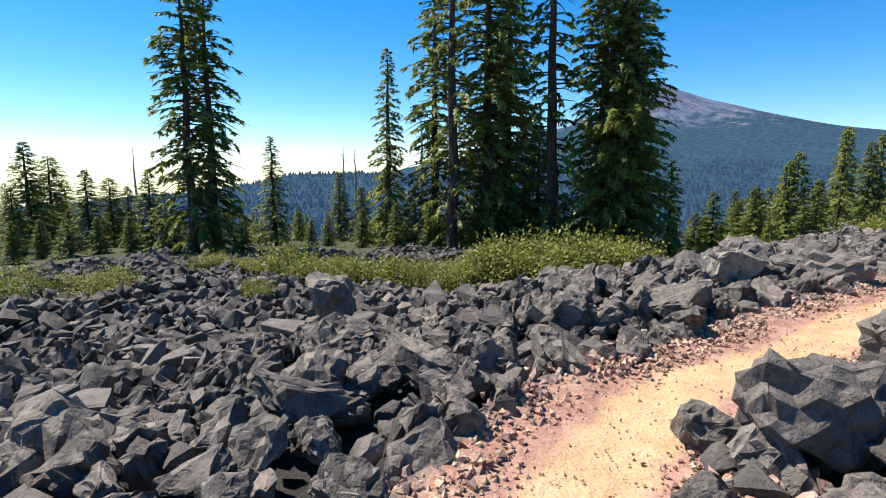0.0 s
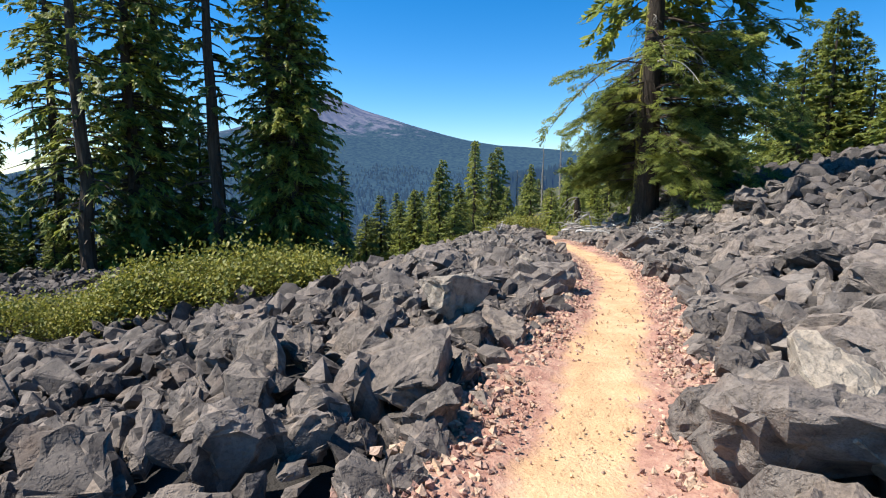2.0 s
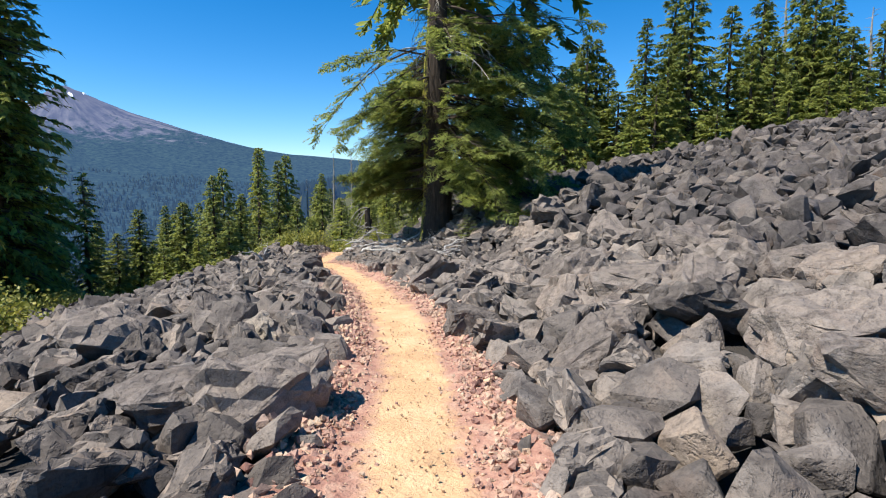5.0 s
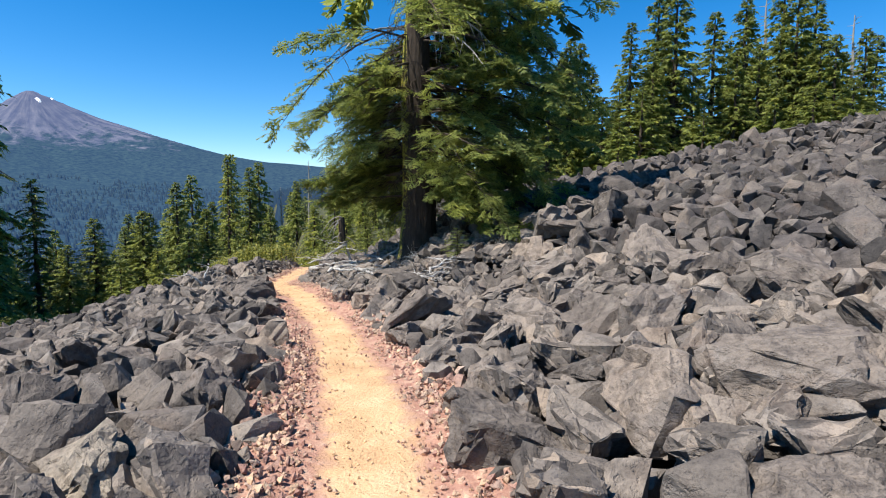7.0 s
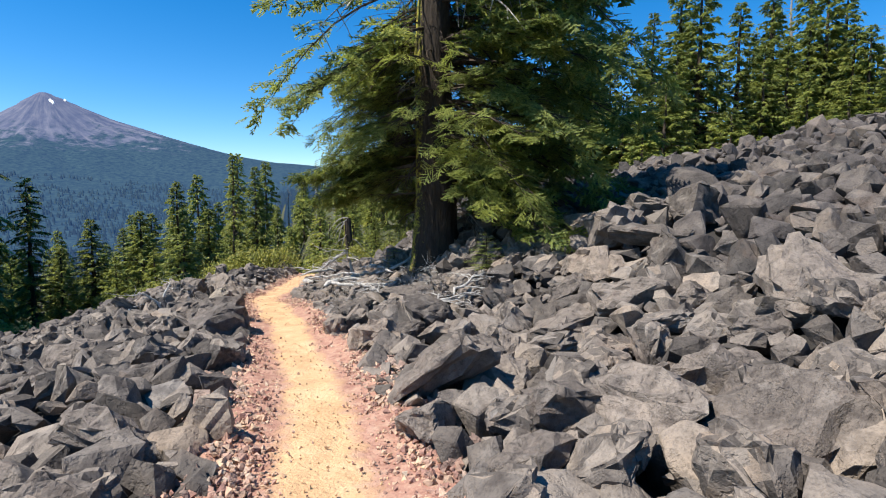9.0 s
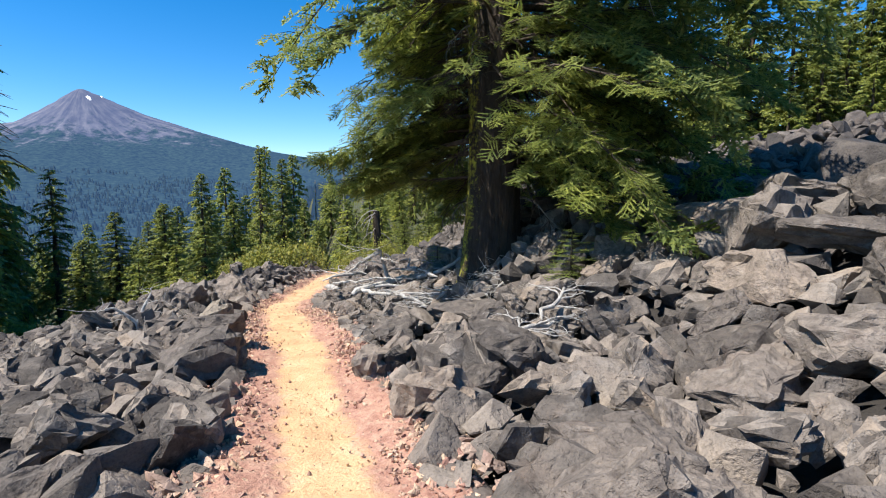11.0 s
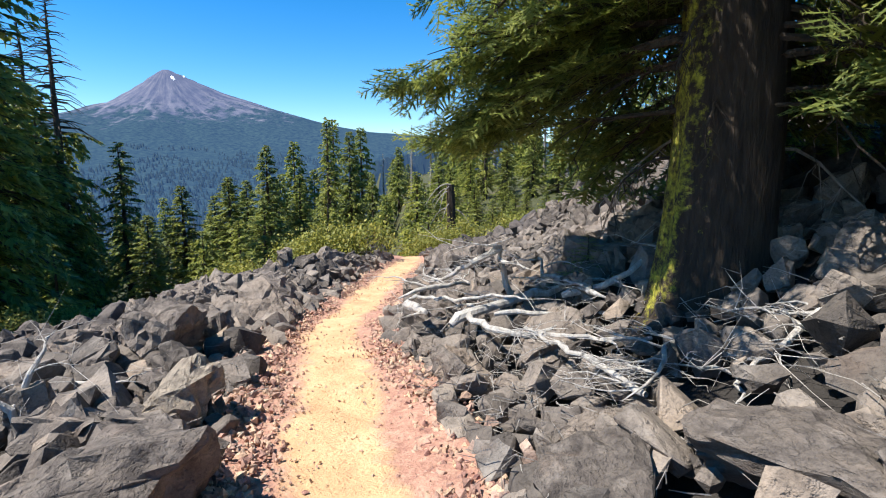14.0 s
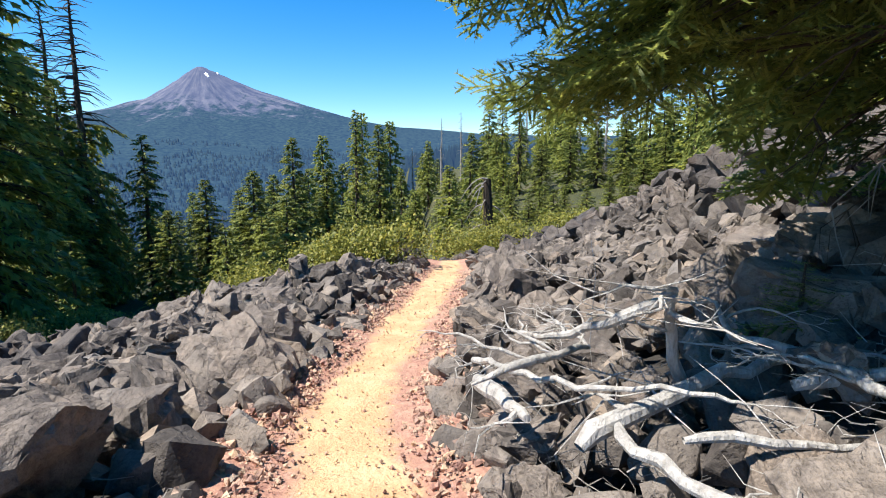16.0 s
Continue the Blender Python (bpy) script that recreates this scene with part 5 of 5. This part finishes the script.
def big_fir():
    rng = np.random.default_rng(12)
    root = new("fir_tree")
    root.location = (BIG[0], BIG[1], -0.55)
    tagged(root, "large old fir with a mossy trunk beside the trail", "tree")
    H = 17.0
    zz = np.concatenate([[0, 0.12, 0.3, 0.6, 1.0], np.linspace(1.6, H, 16)])
    rr = np.concatenate([[0.74, 0.62, 0.54, 0.49, 0.46], 0.44 * (1 - (np.linspace(1.6, H, 16) - 1.6) / (H - 1.2)) ** 0.9])
    trunk = tube(np.stack([0.03 * np.sin(zz), 0.03 * np.cos(zz * 1.3), zz], -1), rr, 22)
    ta = np.arctan2(trunk[0][:, 1], trunk[0][:, 0])
    trunk[0][:, :2] *= (1 + 0.05 * np.sin(ta * 7 + trunk[0][:, 2]) + 0.03 * np.sin(ta * 11 - 2 * trunk[0][:, 2]) + 0.12 * np.sin(ta * 5 + 1) * np.exp(-3 * trunk[0][:, 2]))[:, None]
    part("trunk", mesh_of("trunk", *trunk, MAT_MOSSY, True), root, "dark furrowed trunk with yellow-green moss")
    n = 345
    for i in range(n):
        u = (i + rng.random()) / n
        z0 = 1.9 + 14.4 * u ** 1.2
        az = rng.uniform(0, 2 * math.pi)
        L = np.interp(z0, [1.7, 4, 8, 12, 16], [3.0, 3.7, 3.6, 2.3, 0.5]) * rng.uniform(0.6, 1.1)
        if i % 9 in (1, 5) and z0 < 11:
            az = radians(rng.uniform(48, 122))
            z0 = rng.uniform(2.4, 6.2)
            L = rng.uniform(1.9, 2.9)
        elif i % 48 == 8 and z0 < 11:
            az = radians(rng.uniform(128, 172))
            z0 = rng.uniform(4.6, 6.6)
            L = rng.uniform(3.0, 3.8)
        elif i % 4 == 0 and z0 < 9:
            az = radians(rng.uniform(235, 375))
            z0 = 2.4 + 0.6 * (z0 - 1.7)
            L = rng.uniform(2.4, 4.0)
        deg = math.degrees(az) % 360
        facing = math.cos(az - radians(207))
        if 40 < deg < 235 and i % 9 not in (1, 5) and i % 48 != 8 and rng.random() < 0.45:
            continue
        if 265 < deg < 352 and 4.5 < z0 < 10:
            L = min(1.25 * L, 4.7)
        if facing > 0.9 and z0 < 3.3:
            continue
        if facing > 0.9 and z0 < 5.5:
            L = min(L, rng.uniform(1.4, 2.2))
        trailward = math.cos(az - radians(160))
        up, droop = rng.uniform(-0.2, 0.3) + 0.2 * u, rng.uniform(0.25, 0.7)
        if 122 < deg < 222 and z0 < 4.2:
            L, z0 = min(L, 1.7), max(z0, 3.4)
        if z0 > 7.4 and rng.random() < 0.3:
            continue
        if 90 < deg < 212 and z0 > 4.4 and i % 48 != 8:
            if rng.random() < 0.82:
                continue
            L = min(L, 1.9)
        if 70 < deg < 125:
            L = min(L, 2.9)
        if 45 < deg < 125:
            up, droop = rng.uniform(-0.05, 0.15), rng.uniform(0.4, 0.8)
        droop = min(droop, up + (z0 - (2.3 if trailward > 0.75 else 1.8 if 70 < deg < 160 else 1.2)) / L)
        low = z0 < 7.6
        close = z0 < 5.2 and trailward > 0.0
        wood, pl, mt = limb_with_sprays(rng, (0, 0, z0), az, L, up, droop, 1.2 if close else 1.1 if low else 0.95, 0.36 if close else 0.42 if low else 0.75)
        limb = part("limb", mesh_of("limb", *joined(wood), MAT_BARK), root)
        v, f = scattered(SPRAYS_FINE if close else SPRAYS if low else SPRAYS_FAR, rng.integers(0, 4, len(pl)), mt, pl)
        part("needles", mesh_of("needles", v, f, MAT_NEEDLE_NEAR), limb)
    for i in range(70):
        z0, az = rng.uniform(1.5, 7.5), rng.uniform(0, 2 * math.pi)
        L = rng.uniform(0.5, 1.7)
        if math.cos(az - radians(160)) > 0.4:
            L = rng.uniform(0.3, 0.75)
        t = np.linspace(0, 1, 6)
        wob = np.cumsum(rng.normal(0, 0.05, (6, 2)), axis=0) * L
        pts = np.stack([math.cos(az) * (0.3 + L * t) + wob[:, 0], math.sin(az) * (0.3 + L * t) + wob[:, 1], z0 + L * (0.1 * t - 0.75 * t * t)], -1)
        dead = [tube(pts, np.linspace(0.018, 0.004, 6), 4)]
        for _ in range(9):
            a = pts[rng.integers(2, 6)]
            b = a + np.array([*rng.normal(0, 0.07, 2), -rng.uniform(0.08, 0.2)])
            c = b + np.array([*rng.normal(0, 0.08, 2), -rng.uniform(0.1, 0.3)])
            dead.append(tube(np.array([a, b, c]), [0.006, 0.004, 0.0015], 3))
        part("dead_limb", mesh_of("dead_limb", *joined(dead), MAT_GREY if i % 5 == 0 else MAT_BARK), root, "bare grey dead limb")
    for az, z0, L in ((252, 5.9, 2.5), (268, 6.4, 2.2), (150, 6.1, 2.4)):
        t = np.linspace(0, 1, 8)
        az = radians(az)
        pts = np.stack([math.cos(az) * L * t, math.sin(az) * L * t, z0 + L * (0.12 * t - 0.55 * t ** 2.4)], -1)
        dead = [tube(pts, np.linspace(0.04, 0.008, 8), 5)]
        for k in range(2, 8):
            e = rng.normal(0, 0.12, 2)
            dead.append(tube(np.array([pts[k], pts[k] + [e[0], e[1], -0.3], pts[k] + [2 * e[0], 2 * e[1], -rng.uniform(0.55, 0.9)]]), [0.016, 0.01, 0.003], 4))
        part("dead_limb", mesh_of("dead_limb", *joined(dead), MAT_WHITE), root, "bleached bare dead limb")


big_fir()


def sapling(x, y, z, height, seed):
    """A small fir shoot in the shade, with a few whorls of flat sprays."""
    rng = np.random.default_rng(seed)
    root = new("fir_sapling")
    root.location = (x, y, z)
    tagged(root, "small green fir sapling among shaded rocks", "tree")
    part("trunk", mesh_of("trunk", *tube(np.array([[0, 0, 0], [0.02, 0.01, 0.5 * height], [0, 0, height]]), [0.025, 0.016, 0.004], 6), MAT_BARK), root)
    pl, mt = [], []
    for i in range(26):
        u = 0.15 + 0.85 * i / 26
        a, p = i * 2.4, -0.15 + 0.4 * u
        ex = np.array([math.cos(a) * math.cos(p), math.sin(a) * math.cos(p), math.sin(p)])
        ey = np.array([-math.sin(a), math.cos(a), 0])
        pl.append([0, 0, u * height])
        mt.append(np.stack([ex, ey, np.cross(ex, ey)], -1) * (0.65 * height * (1.05 - u) + 0.08) * rng.uniform(0.8, 1.2))
    v, f = scattered(SPRAYS_FINE, rng.integers(0, 4, 26), np.array(mt), np.array(pl))
    part("needles", mesh_of("needles", v, f, MAT_NEEDLE_NEAR), root)


sapling(16.2, 13.1, -0.05, 0.75, 3)
sapling(17.2, 13.0, 0.05, 0.6, 4)
sapling(17.9, 16.6, -0.35, 0.5, 5)


# ---- fallen dead wood ----


def dead_branch(x, y, z, turn, length, r, seed, fork=7, rise=0.12):
    """A crooked bleached bough with forks, lying over the stones."""
    rng = np.random.default_rng(seed)

    def grow(p, az, ln, rad, depth, out, forks):
        n = 8
        pts = [np.array(p)]
        for i in range(n):
            az += rng.normal(0, 0.34)
            pts.append(pts[-1] + np.array([math.cos(az), math.sin(az), rng.normal(0, 0.18) + rise * (1 - i / n) - rise * i / n]) * ln / n)
        pts = np.array(pts)
        out.append(tube(pts, rad * np.array([0.25, 0.8, 0.85, 0.75, 0.65, 0.52, 0.4, 0.26, 0.1]) * rng.uniform(0.85, 1.15, n + 1), 7 if depth == 0 else 5))
        if depth < 3:
            for _ in range(fork if depth == 0 else fork // 2):
                k = rng.integers(1, n)
                mine = [] if depth == 0 else out
                grow(pts[k], az + rng.choice([-1, 1]) * rng.uniform(0.4, 1.2), ln * rng.uniform(0.25, 0.55), rad * (0.95 - 0.07 * k) * 0.55, depth + 1, mine, forks)
                if depth == 0:
                    forks.append(mine)
    stem, forks = [], []
    grow((0, 0, 0), 0.0, length, r, 0, stem, forks)
    root = new("dead_branch")
    root.matrix_basis = pose(x, y, z, 0, 0, turn)
    part("bough", mesh_of("bough", *joined(stem), MAT_WHITE, True), root)
    for g in forks:
        part("fork", mesh_of("fork", *joined(g), MAT_WHITE, True), root)
    return tagged(root, "bleached dead branch lying on the rocks", "branch", "fallen bleached branches")


for x, y, z, turn, length, r, seed, fork in (
        (13.8, 12.9, -0.15, -15, 1.5, 0.035, 5, 7), (14.4, 12.6, -0.08, 10, 1.3, 0.03, 6, 7), (12.4, 17.8, -0.75, 80, 0.6, 0.04, 7, 2), (12.9, 18.6, -0.7, 30, 1.2, 0.03, 8, 5),
        (17.0, 15.9, -0.3, 100, 1.5, 0.04, 9, 6), (16.6, 15.0, -0.35, 220, 1.5, 0.03, 10, 8), (15.9, 17.6, -0.4, -30, 1.6, 0.03, 11, 7)):
    dead_branch(x, y, z, turn, length, r, seed, fork)


def fallen_bough(points, r, seed, forks, reach, label="bleached dead bough lying across the rocks"):
    """A weathered bough along a bent line, tapering, with side forks and fine twigs."""
    rng = np.random.default_rng(seed)
    line = smooth_line(points, 0.12)
    n = len(line)
    line = line + rng.normal(0, 0.012, line.shape)
    taper = np.linspace(1.0, 0.4, n) * rng.uniform(0.86, 1.14, n)
    taper[0] *= 0.6
    base = line[0].copy()
    root = new("dead_branch")
    root.location = base
    part("bough", mesh_of("bough", *tube(line - base, r * taper, 9), MAT_WHITE), root)
    for _ in range(forks):
        k = rng.integers(1, n)
        d = line[min(k + 1, n - 1)] - line[k - 1]
        az = math.atan2(d[1], d[0]) + rng.choice([-1, 1]) * rng.uniform(0.4, 1.3)
        L = reach * rng.uniform(0.4, 1.1)
        rise = rng.uniform(-0.25, 0.45)
        p, out = line[k] - base, []
        pts = [p]
        for i in range(6):
            az += rng.normal(0, 0.3)
            pts.append(pts[-1] + np.array([math.cos(az), math.sin(az), rise * (1 - i / 3) + rng.normal(0, 0.1)]) * L / 6)
        pts = np.array(pts)
        rr = min(0.5 * r, 0.035) * rng.uniform(0.5, 1.0)
        out.append(tube(pts, np.linspace(rr, 0.2 * rr, 7), 6))
        for _ in range(4):
            q = pts[rng.integers(2, 7)]
            e = rng.normal(0, 0.12, 3) * [1, 1, 0.6]
            out.append(tube(np.array([q, q + e, q + 1.8 * e + rng.normal(0, 0.04, 3)]), [0.3 * rr, 0.2 * rr, 0.08 * rr], 4))
        part("fork", mesh_of("fork", *joined(out), MAT_WHITE), root)
    return tagged(root, label, "branch", "fallen bleached branches")


fallen_bough([(16.33, 17.95, -0.6), (16.15, 17.6, -0.55), (15.98, 17.28, -0.5)], 0.06, 1, 1, 0.25, "short bleached broken log beside the trail")
fallen_bough([(16.08, 17.05, -0.6), (16.4, 16.93, -0.5), (17.1, 16.75, -0.42), (17.75, 16.3, -0.3)], 0.06, 2, 5, 0.5, "thick bleached log with broken forks")
fallen_bough([(16.2, 16.95, -0.5), (15.98, 16.5, -0.48), (15.92, 16.05, -0.45), (16.2, 15.5, -0.42), (16.45, 15.2, -0.42)], 0.036, 3, 5, 0.4)
fallen_bough([(16.95, 16.95, -0.55), (16.75, 16.92, -0.15), (16.57, 16.87, 0.12)], 0.042, 4, 5, 0.5, "upright broken grey bough among the fallen wood")
fallen_bough([(16.6, 16.86, 0.1), (16.43, 17.06, -0.03), (16.6, 17.6, -0.28), (16.9, 18.15, -0.44)], 0.032, 5, 6, 0.4)
fallen_bough([(16.62, 14.08, 0.02), (16.35, 14.28, -0.2), (15.97, 14.46, -0.44)], 0.034, 6, 12, 0.5)
fallen_bough([(15.3, 14.75, -0.38), (15.55, 15.25, -0.36), (15.9, 15.95, -0.4)], 0.03, 7, 6, 0.5)
fallen_bough([(16.95, 18.6, -0.82), (16.6, 18.1, -0.6), (16.35, 17.4, -0.45), (16.5, 16.6, -0.3)], 0.03, 8, 6, 0.45)
fallen_bough([(17.05, 16.4, -0.35), (17.3, 15.95, -0.2), (17.75, 15.75, 0.1)], 0.045, 9, 4, 0.5, "grey crooked bough in the shade of the fir")
fallen_bough([(16.2, 16.6, -0.42), (16.6, 16.1, -0.4), (17.05, 15.75, -0.42)], 0.028, 10, 5, 0.35)

fallen_bough([(12.9, 17.48, -0.85), (12.8, 17.49, -0.68), (12.73, 17.5, -0.5), (12.5, 17.55, -0.28)], 0.04, 11, 4, 0.35)
fallen_bough([(12.74, 17.5, -0.52), (12.85, 17.5, -0.3), (12.98, 17.52, -0.1)], 0.024, 12, 4, 0.3)
fallen_bough([(12.52, 17.9, -1.0), (12.5, 17.93, -0.8), (12.46, 17.96, -0.6)], 0.04, 13, 1, 0.2, "short bleached stub standing between the rocks")


def litter():
    """Fine dead twigs and splinters on the ground under the big fir."""
    rng = np.random.default_rng(55)
    out = []
    for _ in range(1100):
        a, q = rng.uniform(0, 2 * math.pi), rng.normal(0, 1, 2)
        x, y = 15.6 + 1.1 * q[0], 15.9 + 1.5 * q[1]
        if abs(float(trail_coords(np.array([x]), np.array([y]))[1][0])) < 0.7:
            continue
        z = float(land(np.array([x]), np.array([y]))[0]) + rng.uniform(0.0, 0.22)
        ln = rng.uniform(0.06, 0.32)
        p = np.array([x, y, z])
        d = np.array([math.cos(a), math.sin(a), rng.normal(0, 0.15)]) * ln
        out.append(tube(np.array([p, p + d * 0.5 + rng.normal(0, 0.03, 3), p + d]), [0.0042, 0.0035, 0.0012], 3))
    tagged(new("twig_litter", mesh_of("twig_litter", *joined(out), MAT_GREY)), "dry grey twigs scattered under the fir", "twigs", kind="stuff")


litter()


def broken_snag(x, y, height, r):
    """A broken mossy dead trunk with drooping bare boughs."""
    rng = np.random.default_rng(91)
    root = new("broken_snag")
    root.location = (x, y, float(land(np.array([x]), np.array([y]), False)[0]) - 0.2)
    tagged(root, "broken grey dead trunk with drooping bare boughs", "dead tree")
    zz = np.linspace(0, height, 8)
    part("trunk", mesh_of("trunk", *tube(np.stack([0.05 * np.sin(zz), 0.04 * np.cos(zz), zz], -1), np.linspace(r, 0.6 * r, 8), 9), MAT_MOSSY), root)
    for _ in range(16):
        z0, az, L = rng.uniform(0.25, 1.0) * height, rng.uniform(0, 2 * math.pi), rng.uniform(0.6, 1.9)
        t = np.linspace(0, 1, 6)
        pts = np.stack([math.cos(az) * L * t, math.sin(az) * L * t, z0 + L * (0.35 * t - 1.1 * t * t)], -1)
        part("bough", mesh_of("bough", *tube(pts, np.linspace(0.05, 0.012, 6), 4), MAT_GREY), root)


broken_snag(37.6, 37.2, 5.2, 0.42)
